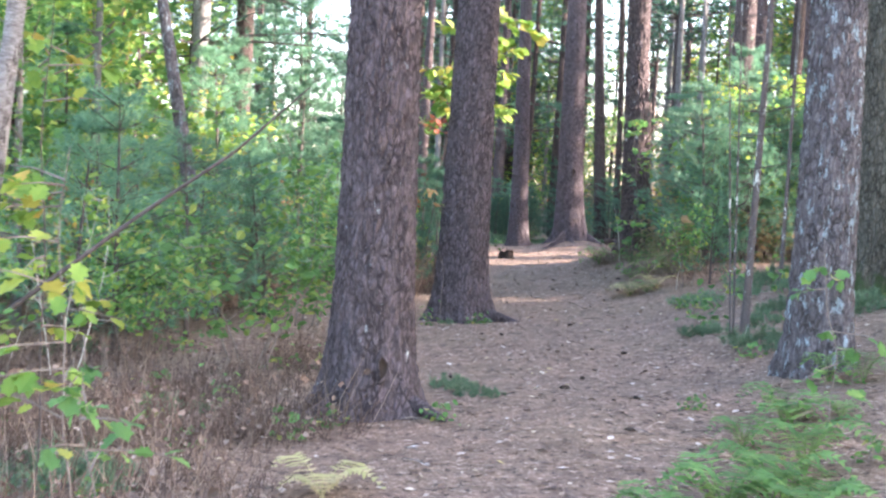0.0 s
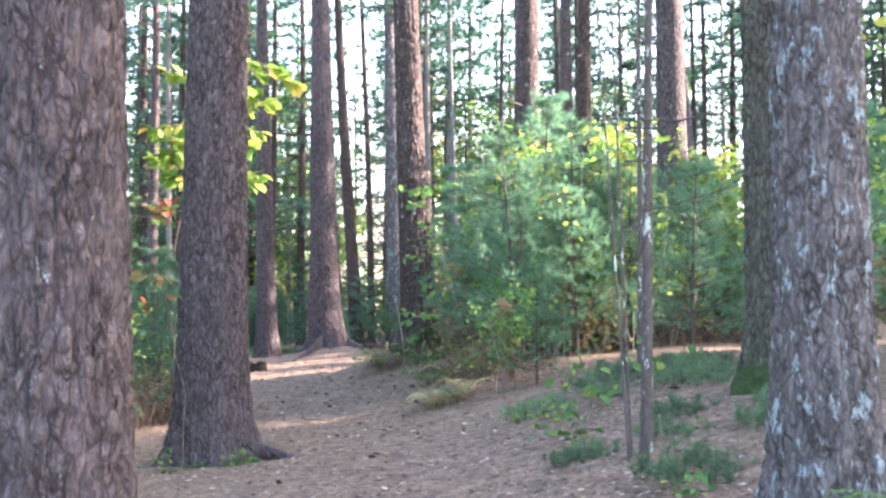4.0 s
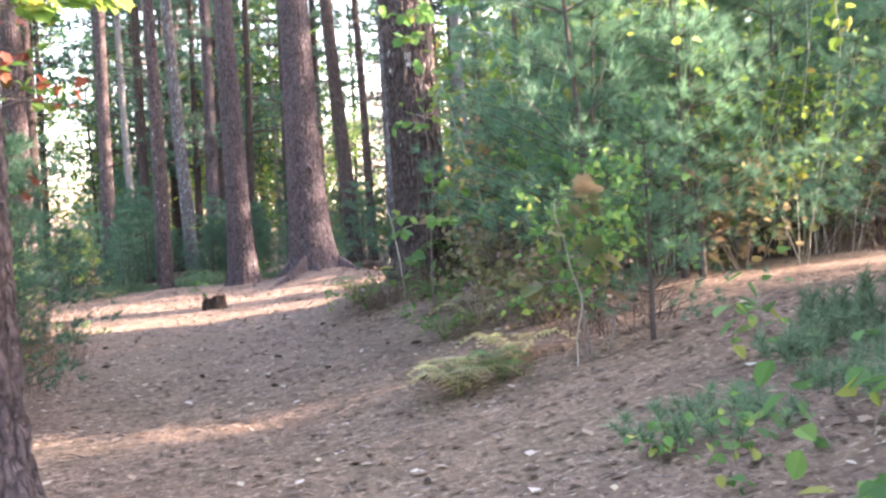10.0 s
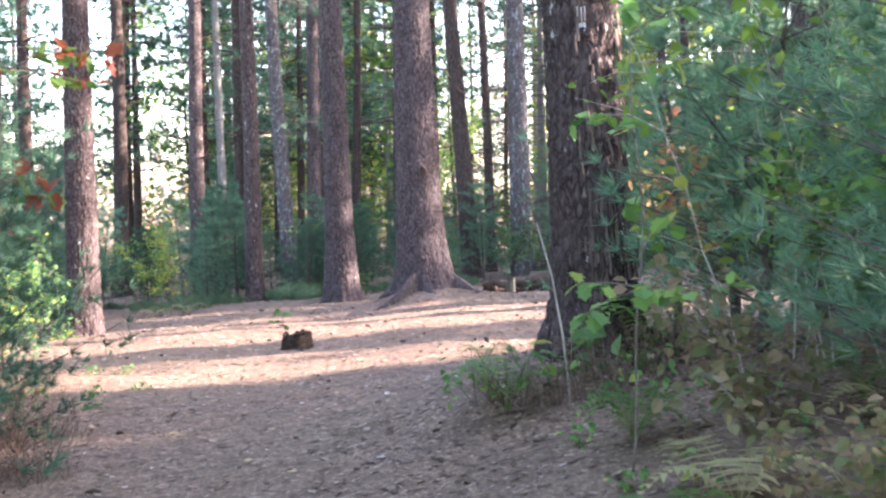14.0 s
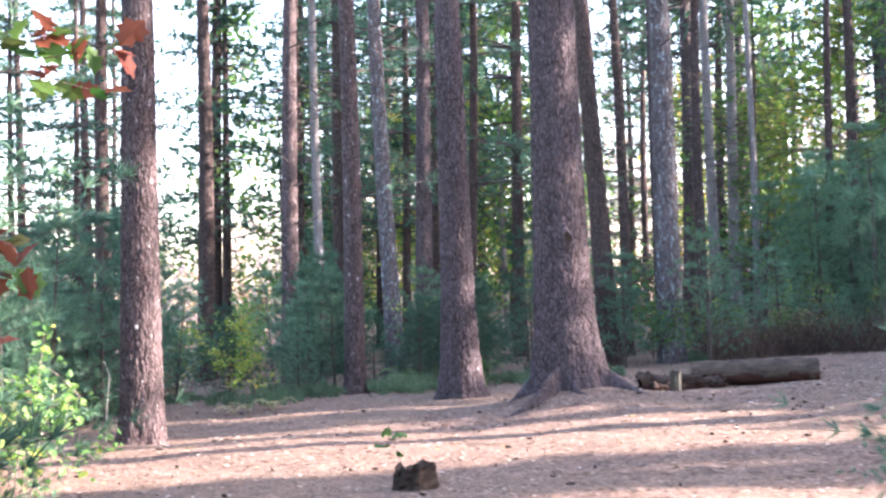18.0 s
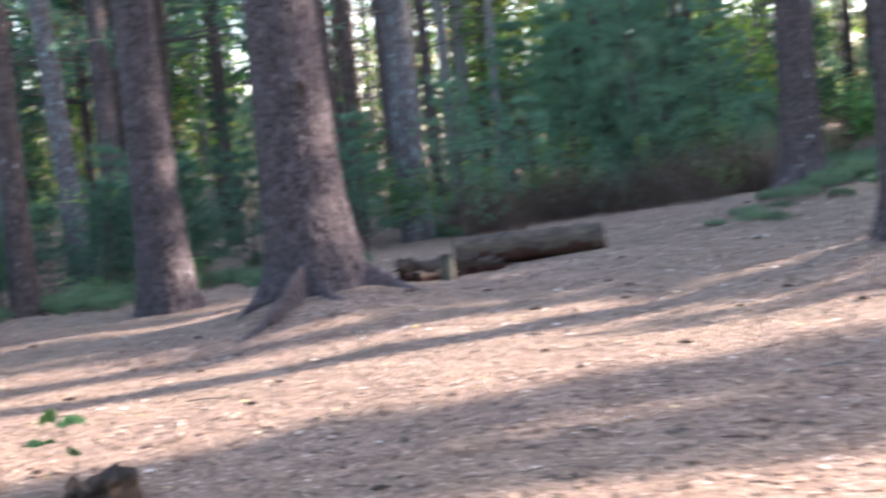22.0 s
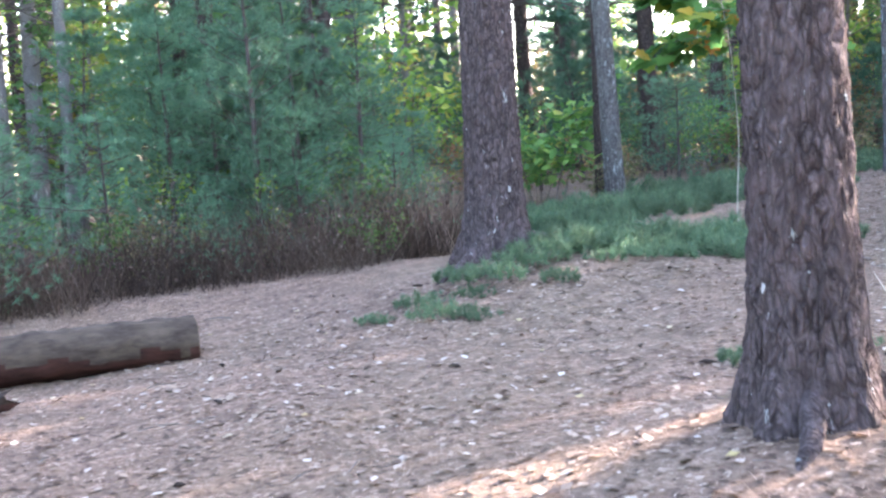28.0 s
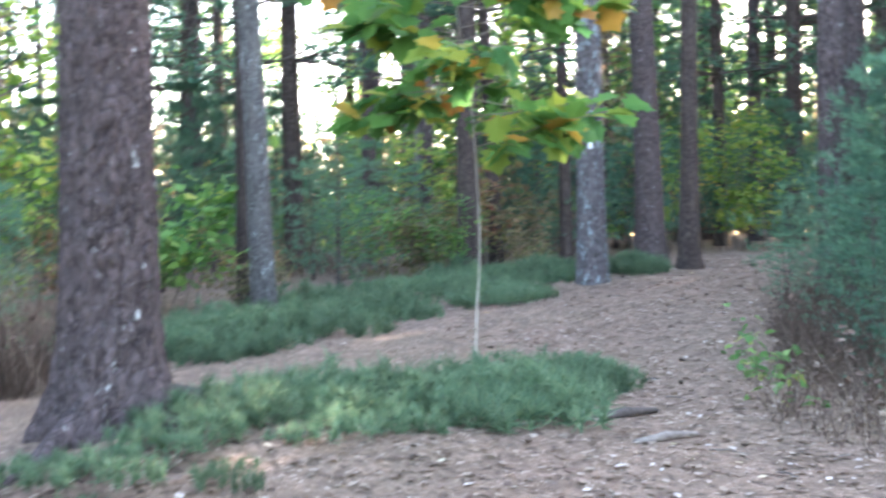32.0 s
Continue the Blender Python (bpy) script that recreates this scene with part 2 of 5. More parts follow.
PALE = leaf_material("pale_twigs_and_leaves", ((0.0, (0.24, 0.21, 0.19)), (0.6, (0.42, 0.38, 0.34)), (0.85, (0.46, 0.38, 0.22)), (1.0, (0.45, 0.29, 0.15))), 0.3, 0.9)
OAK = leaf_material("oak_leaves", ((0.0, (0.08, 0.24, 0.08)), (0.6, (0.15, 0.34, 0.08)), (0.88, (0.42, 0.46, 0.08)), (1.0, (0.50, 0.22, 0.05))), 0.55)
OAK_RED = leaf_material("turning_leaves", ((0.0, (0.05, 0.16, 0.03)), (0.45, (0.12, 0.20, 0.05)), (0.6, (0.19, 0.05, 0.035)), (1.0, (0.29, 0.10, 0.055))), 0.5)
FERN = leaf_material("fern_green", ((0.0, (0.085, 0.20, 0.055)), (0.6, (0.14, 0.28, 0.075)), (1.0, (0.24, 0.33, 0.10))), 0.4)
FERN_PALE = leaf_material("fern_faded", ((0.0, (0.38, 0.38, 0.16)), (0.6, (0.50, 0.47, 0.24)), (1.0, (0.55, 0.42, 0.25))), 0.4)
BRUSH = leaf_material("dry_brush", ((0.0, (0.075, 0.05, 0.037)), (0.6, (0.16, 0.112, 0.085)), (1.0, (0.33, 0.265, 0.21))), 0.1, 0.9)
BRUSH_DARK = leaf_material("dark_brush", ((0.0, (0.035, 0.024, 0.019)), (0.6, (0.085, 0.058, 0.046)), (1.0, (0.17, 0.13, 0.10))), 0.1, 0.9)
LITTER = leaf_material("fallen_leaf", ((0.0, (0.12, 0.078, 0.058)), (0.35, (0.20, 0.135, 0.10)), (0.7, (0.29, 0.205, 0.15)), (0.9, (0.40, 0.31, 0.235)), (0.965, (0.68, 0.61, 0.54)), (1.0, (0.45, 0.35, 0.13))), 0.15, 0.7)
LITTER_TAN = leaf_material("tan_leaf", ((0.0, (0.20, 0.14, 0.10)), (0.4, (0.33, 0.245, 0.18)), (0.8, (0.43, 0.34, 0.26)), (0.96, (0.55, 0.46, 0.38)), (1.0, (0.74, 0.70, 0.64))), 0.15, 0.75)
STRAW = leaf_material("dry_needles", ((0.0, (0.155, 0.095, 0.07)), (0.5, (0.315, 0.21, 0.155)), (1.0, (0.50, 0.375, 0.295))), 0.1, 0.8)
GROUND = ground_material()
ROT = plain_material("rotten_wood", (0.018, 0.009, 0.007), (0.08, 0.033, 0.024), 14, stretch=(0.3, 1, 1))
LOGBARK = plain_material("log_bark", (0.03, 0.021, 0.016), (0.115, 0.09, 0.066), 11, stretch=(0.35, 1, 1))
SHAG = plain_material("loose_bark", (0.06, 0.045, 0.038), (0.19, 0.15, 0.13), 22, stretch=(1, 1, 0.25))
LOGEND = plain_material("sawn_end", (0.09, 0.06, 0.04), (0.22, 0.16, 0.11), 9)
STUMPWOOD = plain_material("weathered_wood", (0.018, 0.013, 0.01), (0.07, 0.05, 0.038), 18, stretch=(1, 1, 0.3))
POSTWOOD = plain_material("grey_post_wood", (0.045, 0.045, 0.036), (0.10, 0.10, 0.08), 16, stretch=(1, 1, 0.25))
PAINT = plain_material("white_paint", (0.74, 0.75, 0.76), (0.82, 0.83, 0.84), 30, 0.6)


# ---------------------------------------------------------------- mesh helpers
rng = np.random.default_rng(7)


def mesh(name, verts, faces, mats, smooth=False, index=None):
    me = bpy.data.meshes.new(name)
    me.from_pydata(np.asarray(verts).tolist() if isinstance(verts, np.ndarray) else verts, [],
                   faces.tolist() if isinstance(faces, np.ndarray) else faces)
    for m in (mats if isinstance(mats, (list, tuple)) else [mats]):
        me.materials.append(m)
    if smooth:
        me.polygons.foreach_set("use_smooth", [True] * len(me.polygons))
    if index is not None:
        me.polygons.foreach_set("material_index", index)
    me.update()
    return me


class Shape:
    """Collects pieces of one mesh."""

    def __init__(self):
        self.v, self.f, self.n = [], [], 0

    def add(self, verts, faces):
        self.v.append(np.asarray(verts, dtype=float))
        self.f += [tuple(i + self.n for i in f) for f in (faces.tolist() if isinstance(faces, np.ndarray) else faces)]
        self.n += len(verts)

    def tube(self, pts, radii, sides=5, cap=True):
        pts = np.asarray(pts, dtype=float)
        k = len(pts)
        tang = np.gradient(pts, axis=0)
        tang /= np.linalg.norm(tang, axis=1)[:, None] + 1e-9
        ref = np.array([0.31, 0.87, 0.38])
        u = np.cross(tang, ref)
        u /= np.linalg.norm(u, axis=1)[:, None] + 1e-9
        w = np.cross(tang, u)
        a = np.arange(sides) / sides * 2 * math.pi
        r = np.asarray(radii, dtype=float)[:, None, None]
        ring = pts[:, None, :] + r * (u[:, None, :] * np.cos(a)[None, :, None] + w[:, None, :] * np.sin(a)[None, :, None])
        faces = [(i * sides + j, i * sides + (j + 1) % sides, (i + 1) * sides + (j + 1) % sides, (i + 1) * sides + j)
                 for i in range(k - 1) for j in range(sides)]
        if cap:
            faces += [tuple(range(sides))[::-1], tuple((k - 1) * sides + j for j in range(sides))]
        self.add(ring.reshape(-1, 3), faces)

    def make(self, name, mats, smooth=False, index=None):
        return mesh(name, np.concatenate(self.v) if self.v else np.zeros((0, 3)), self.f, mats, smooth, index)


def unit(v):
    return v / (np.linalg.norm(v, axis=-1, keepdims=True) + 1e-9)


def leaf_blades(pts, size, gen, droop=0.3, slim=0.42, plain=False):
    """Folded four-cornered leaves with a pointed tip at the given places."""
    n = len(pts)
    d = gen.normal(size=(n, 3))
    d[:, 2] = d[:, 2] * 0.45 - droop
    d = unit(d)
    side = unit(np.cross(d, unit(gen.normal(size=(n, 3)) * 0.5 + np.array([0, 0, 1.0]))))
    nor = np.cross(side, d)
    s = (size * gen.uniform(0.6, 1.35, n))[:, None]
    base = pts
    fold = nor * s * 0.10
    if plain:
        v = np.stack([base, base + d * s * 0.48 + side * s * slim + fold, base + d * s, base + d * s * 0.48 - side * s * slim + fold], 1).reshape(-1, 3)
        return v, np.arange(n)[:, None] * 4 + np.array([[0, 1, 2, 3]])
    p1 = base + d * s * 0.28 + side * s * slim * 0.85 + fold
    p2 = base + d * s * 0.66 + side * s * slim * 0.72 + fold * 0.7
    q1 = base + d * s * 0.28 - side * s * slim * 0.85 + fold
    q2 = base + d * s * 0.66 - side * s * slim * 0.72 + fold * 0.7
    tip = base + d * s - nor * s * 0.06
    v = np.stack([base, p1, p2, tip, q2, q1], 1).reshape(-1, 3)
    i = np.arange(n)[:, None] * 6
    f = np.concatenate([i + np.array([[0, 1, 2, 3]]), i + np.array([[0, 3, 4, 5]])], 0)
    return v, f


def needle_tufts(pts, dirs, length, width, per, gen, spread=0.75):
    """Brushes of thin three-cornered needles that fan out from twig tips."""
    n = len(pts)
    p = np.repeat(pts, per, 0)
    d = unit(np.repeat(dirs, per, 0) + gen.normal(size=(n * per, 3)) * spread)
    side = unit(np.cross(d, gen.normal(size=(n * per, 3))))
    ln = (length * gen.uniform(0.6, 1.2, n * per))[:, None]
    v = np.stack([p - side * width, p + side * width, p + d * ln], 1).reshape(-1, 3)
    f = (np.arange(n * per)[:, None] * 3) + np.array([[0, 1, 2]])
    return v, f


LOBES = [(0.0, 0.0), (0.10, 0.10), (0.30, 0.16), (0.24, 0.36), (0.46, 0.42), (0.33, 0.58), (0.40, 0.76), (0.20, 0.80), (0.0, 1.0)]


def lobed_leaves(pts, dirs, size, gen):
    """Lobed oak-like leaves, folded a little along the midrib."""
    out_v, out_f, k = [], [], 0
    half = np.array(LOBES)
    for p, d in zip(pts, dirs):
        s = size * gen.uniform(0.65, 1.2)
        d = unit(np.asarray(d))
        side = unit(np.cross(d, unit(np.array([0, 0, 1.0]) + gen.normal(size=3) * 0.35)))
        nor = np.cross(side, d)
        rightv = [p + s * (d * b + side * a + nor * (0.18 * a - 0.16 * b * b)) for a, b in half]
        leftv = [p + s * (d * b - side * a + nor * (0.18 * a - 0.16 * b * b)) for a, b in half[1:-1]]
        mid = [p + s * d * b - nor * s * 0.16 * b * b for b in (0.3, 0.6)]
        vs = rightv + leftv[::-1] + mid
        n = len(rightv) + len(leftv)
        m0, m1 = n, n + 1
        q = len(half)
        f = []
        for i in range(n):
            j = (i + 1) % n
            hi = (i if i < q else n - i)
            f.append((k + i, k + j, k + (m0 if hi < 4 else m1)))
        f.append((k + m0, k + m1, k + 4))
        f.append((k + m0, k + n - 4, k + m1))
        out_v += vs
        out_f += f
        k += len(vs)
    return np.array(out_v), out_f


MANY = {"foliage", "dead_leaves", "twig_spray", "needles", "shoot_bed", "twig_tangle", "crown", "limb_tier", "dead_limb_tier"}


def spawn(proto, m, label="", group=""):
    """One thing from shared part meshes."""
    root = new(proto["name"])
    root.empty_display_size = 0.1
    root.matrix_world = m
    tagged(root, label or proto["label"], proto["category"], group or proto.get("group", ""))
    for pname, me in proto["parts"]:
        ob = new(pname, me)
        ob.parent = root
        if pname in MANY:
            ob["kind"] = "stuff"
    return root


def part(name, me, parent, label=""):
    ob = new(name, me)
    ob.parent = parent
    return tagged(ob, label) if label else ob


# ---------------------------------------------------------------- ground
def smooth(a, b, x):
    t = np.clip((x - a) / (b - a), 0, 1)
    return t * t * (3 - 2 * t)


def hump(x, y, cx, cy, r, h):
    return h * np.exp(-((x - cx) ** 2 + (y - cy) ** 2) / (r * r))


def height(x, y):
    x, y = np.asarray(x, float), np.asarray(y, float)
    z = 0.06 * smooth(9, 15, y) + 0.18 * smooth(15, 24, y)
    bank = 0.5 * smooth(1.6, 4.9, x) * smooth(3, 9, y) * (1 - smooth(23.5, 27.5, y))
    z = z + bank + 0.36 * smooth(13, 27, x) * smooth(28, 36, y)
    z = z + hump(x, y, 8.5, 33.0, 1.1, 0.24) + hump(x, y, 11.3, 39.3, 1.5, 0.31) + hump(x, y, 13.0, 38.5, 1.6, 0.12)
    z = z + hump(x, y, 3.85, 36.3, 1.15, 0.27) + hump(x, y, 3.4, 23.1, 1.2, 0.17) + hump(x, y, 7.6, 40.0, 2.2, -0.19)
    z = z + 0.03 * np.sin(x * 1.3 + 0.7 * y) * np.sin(y * 0.9 - 0.4 * x) + 0.012 * np.sin(x * 4.1 + 1.7) * np.sin(y * 3.7)
    return z + 0.0454 * 40 * np.tanh(x / 40)


def ground_z(x, y):
    return float(height(x, y))


inner_x = np.arange(-9, 24.01, 0.16)
outer = np.cumsum(0.25 * 1.22 ** np.arange(42))
gx = np.concatenate([(-9 - outer)[::-1], inner_x, 24 + outer])
inner_y = np.arange(0, 48.01, 0.16)
gy = np.concatenate([(-outer)[::-1], inner_y, 48 + outer])
X, Y = np.meshgrid(gx, gy)
Z = height(X, Y)
nx, ny = len(gx), len(gy)
ij = (np.arange(ny - 1)[:, None] * nx + np.arange(nx - 1)[None, :]).reshape(-1, 1)
ground = new("ground", mesh("ground", np.stack([X, Y, Z], -1).reshape(-1, 3), ij + np.array([[0, 1, nx + 1, nx]]), GROUND, True))
tagged(ground, "forest floor of pinkish brown pine needles and dead leaves", "ground", kind="structure")

LANES = (18.5, 24.0, 27.35)      # where thin sunbeams cross the trail, named by their y at x = 4


def lane_gap(x, y):
    """Distance from the nearest sunbeam."""
    return min(abs(y - (x - 4) * RAY - q) for q in LANES)


TRAIL = [(0.45, -3), (0.45, 4), (0.75, 9), (1.25, 15), (1.45, 20), (1.6, 25), (2.2, 30), (5.5, 34.0), (9.5, 36.0), (13.5, 37.3), (18, 39.6), (24.5, 41.9), (30, 44.0), (40, 48)]


def trail_gap(x, y):
    """Distance from the middle of the trail, less where the clearing lies."""
    best = 99.0
    for (ax, ay), (bx, by) in zip(TRAIL, TRAIL[1:]):
        dx, dy = bx - ax, by - ay
        t = min(1, max(0, ((x - ax) * dx + (y - ay) * dy) / (dx * dx + dy * dy)))
        best = min(best, math.hypot(x - ax - t * dx, y - ay - t * dy))
    glade = math.hypot((x - 4.8) / 6.3, (y - 34.8) / 5.2)
    return min(best, 0.0 if glade < 1 else (glade - 1) * 5 + 0.9)


# ---------------------------------------------------------------- big trunks
def trunk_mesh(name, r, top, mat, sides, step, seed, fine_to=6.5, ridge=0.016, flare=0.55, lobes=5, lean=(0, 0), sway=0.0, plates=(22.0, 6.0), taper=0.022, belly=0.16, skew=(0.0, 0.0)):
    """A tapering trunk with a flared, lobed foot and furrowed bark plates."""
    g = np.random.default_rng(seed)
    zs = list(np.arange(-0.25, fine_to, step)) + list(np.linspace(fine_to, top, 12))
    ph = g.uniform(0, 6.28, 4)
    verts = []
    ca = [(math.cos(2 * math.pi * j / sides), math.sin(2 * math.pi * j / sides)) for j in range(sides)]
    for z in zs:
        zz = max(z, 0.0)
        rr = max(r * 1.06 - taper * zz * r * 2.2, r * 0.16)
        foot = flare * math.exp(-zz / 0.22) + belly * math.exp(-zz / 0.9)
        ox = lean[0] * zz + sway * math.sin(zz * 0.35 + ph[0]) - sway * math.sin(ph[0]) + skew[0] * math.exp(-zz / 0.8)
        oy = lean[1] * zz + sway * math.sin(zz * 0.3 + ph[1]) - sway * math.sin(ph[1]) + skew[1] * math.exp(-zz / 0.8)
        for j, (c, s) in enumerate(ca):
            a = 2 * math.pi * j / sides
            lobe = 1 + foot * (0.55 + 0.75 * max(0, math.cos(lobes * a / 1.0 + ph[2]) * 0.6 + 0.4 * math.cos(2 * a + ph[3])))
            q = rr * lobe
            if ridge and z <= fine_to:
                p = Vector((c * r * plates[0] + seed, s * r * plates[0], z * plates[1]))
                p += noise.noise_vector(p * 0.6) * 0.5
                d, _ = noise.voronoi(p)
                crack = min(1.0, (d[1] - d[0]) * 3.6)
                q += ridge * (crack - 0.6) + ridge * 0.5 * noise.noise(p * 3.1)
            verts.append((ox + c * q, oy + s * q, z))
    n = len(zs)
    faces = [(i * sides + j, i * sides + (j + 1) % sides, (i + 1) * sides + (j + 1) % sides, (i + 1) * sides + j) for i in range(n - 1) for j in range(sides)]
    faces.append(tuple((n - 1) * sides + j for j in range(sides)))
    return mesh(name, verts, faces, mat, True)


def bough_crown(name, z0, z1, reach, mat, seed, whorls=11, per=5, tufts=9, blades=9, blade=(0.26, 0.030)):
    """Layered needle boughs of a tall pine."""
    g = np.random.default_rng(seed)
    sh, limbs = Shape(), Shape()
    for w in range(whorls):
        z = z0 + (z1 - z0) * (w + g.uniform(0, 0.6)) / whorls
        size = reach * (1.0 - 0.75 * w / whorls)
        for k in range(per):
            a = g.uniform(0, 6.28)
            ln = size * g.uniform(0.55, 1.1)
            d = np.array([math.cos(a), math.sin(a), g.uniform(-0.12, 0.3)])
            pts = [np.array([0, 0, z]) + d * ln * t + np.array([0, 0, -0.16 * ln * t * t]) for t in (0, 0.35, 0.7, 1.0)]
            limbs.tube(pts, [0.035, 0.026, 0.016, 0.006], 3, False)
            t = g.uniform(0.3, 1.0, tufts)[:, None]
            c = np.array([0, 0, z]) + d * ln * t + np.array([[0, 0, -0.16 * ln]]) * t * t + g.normal(size=(tufts, 3)) * np.array([0.22, 0.22, 0.07]) * ln * 0.6
            v, f = needle_tufts(c, np.repeat([[d[0], d[1], 0.4]], tufts, 0), blade[0], blade[1], blades, g, 0.9)
            sh.add(v, f)
    return sh.make(name, mat), limbs.make(name + "_limbs", TWIG_DARK)


def dead_limbs(name, z0, z1, count, reach, seed, r=0.018):
    g = np.random.default_rng(seed)
    sh = Shape()
    for i in range(count):
        z = g.uniform(z0, z1)
        a = g.uniform(0, 6.28)
        ln = reach * g.uniform(0.4, 1.1)
        d = np.array([math.cos(a), math.sin(a), g.uniform(-0.1, 0.3)])
        pts = [np.array([0, 0, z])]
        for s in range(4):
            d = unit(d + g.normal(size=3) * 0.14)
            pts.append(pts[-1] + d * ln / 4)
        sh.tube(pts, [r, r * 0.8, r * 0.6, r * 0.4, r * 0.15], 4, False)
        for s in (2, 3):
            e = unit(d + g.normal(size=3) * 0.6)
            sh.tube([pts[s], pts[s] + e * ln * 0.16, pts[s] + e * ln * 0.32], [r * 0.4, r * 0.3, r * 0.1], 3, False)
    return sh.make(name, TWIG_DARK)


LOW_CROWNS = [bough_crown("pine_crown_low", 3.6 + i, 15, 3.0, NEEDLE_DARK, 50 + i, whorls=10, tufts=12, blades=14, blade=(0.24, 0.012)) for i in range(3)]
THIN_CROWNS = [bough_crown("pine_crown_thin", 10.5, 20, 3.0, NEEDLE_DARK, 45 + i, whorls=7, per=4) for i in range(3)]
FAR_CROWNS = [bough_crown("far_crown", 9.0, 20, 3.6, NEEDLE_DARK, 80 + i, whorls=11, per=5, tufts=8, blades=5, blade=(0.34, 0.055)) for i in range(3)]
FAR_LOW = [bough_crown("far_crown_low", 3.8 + i, 16, 3.0, NEEDLE_DARK, 84 + i, whorls=11, per=5, tufts=9, blades=6, blade=(0.28, 0.034)) for i in range(3)]
DEADS = [dead_limbs("dead_limbs", 3.2, 9.5, 14, 1.5, 60 + i) for i in range(3)]
DEAD_LOW = [dead_limbs("dead_limbs_low", 1.2, 8.5, 30, 2.4, 64 + i, 0.016) for i in range(2)]

# x, y, radius, bark, sides, lean, foot flare, label
BIG = [
    ("A", -0.46, 9.0, 0.272, BARK, 144, (-0.008, 0.0), 0.55, "tall white pine with furrowed purplish bark beside the trail"),
    ("B", 0.27, 15.8, 0.298, BARK, 128, (0.015, 0.0), 0.6, "tall pine with grey bark and ivy at its foot"),
    ("R1", 3.1, 10.0, 0.228, BARK_LICHEN, 112, (0.0, 0.0), 0.35, "old pine with blue-grey lichen on its bark"),
    ("R2", 4.68, 13.5, 0.24, BARK_MOSS, 112, (-0.01, 0.0), 0.45, "old oak with deep bark and green moss at its foot"),
    ("SCAR", 3.7, 36.4, 0.375, BARK, 144, (-0.01, 0.0), 0.22, "large pine on a mound with ridged bark on its sunny side"),
    ("BZ", 3.57, 23.0, 0.228, BARK_RED, 112, (-0.03, 0.0), 0.62, "pine with shaggy bark and a white trail blaze"),
    ("LT", -1.85, 35.6, 0.25, BARK_RED, 84, (0.0, 0.0), 0.3, "pine with reddish bark at the edge of the clearing"),
    ("C5", 2.42, 39.2, 0.262, BARK, 96, (-0.015, 0.0), 0.3, "pine with rough bark at the back of the clearing"),
    ("N", 8.4, 33.1, 0.20, BARK_RED, 112, (-0.03, 0.0), 0.55, "pine with dark scaly bark on a low mound"),
    ("S", 11.3, 39.4, 0.255, BARK_RED, 112, (0.0, 0.0), 0.75, "pine with reddish brown bark and pale lichen flecks"),
]
trees = {}
for i, (key, x, y, r, bark, sides, lean, flare, label) in enumerate(BIG):
    t = new("pine_tree" if key != "R2" else "oak_tree")
    t.matrix_world = pose(x, y, ground_z(x, y) - 0.02)
    tagged(t, label, "tree")
    tall = 21 + (i % 3)
    part("trunk", trunk_mesh("trunk", r, tall, bark, sides, 0.032, 11 + i, fine_to=5.0, lean=lean, flare=flare, ridge=0.024 if r > 0.22 else 0.02,
                             belly={"SCAR": 0.3, "C5": 0.3}.get(key, 0.16), skew=(0.10, 0.0) if key == "SCAR" else (0.0, 0.0)), t)
    cr, li = THIN_CROWNS[i % 3]
    tagged(part("crown", cr, t), kind="stuff")
    tagged(part("limb_tier", li, t), kind="stuff")
    trees[key] = t


# ---------------------------------------------------------------- lesser trunks

def pole(r, bark, lean, seed, sides=22, top=17):
    return trunk_mesh("trunk", r, top, bark, sides, 0.16, seed, fine_to=7.0, ridge=0.007, flare=0.3, lobes=4, lean=lean, sway=0.05, plates=(13.0, 4.0), taper=0.018)


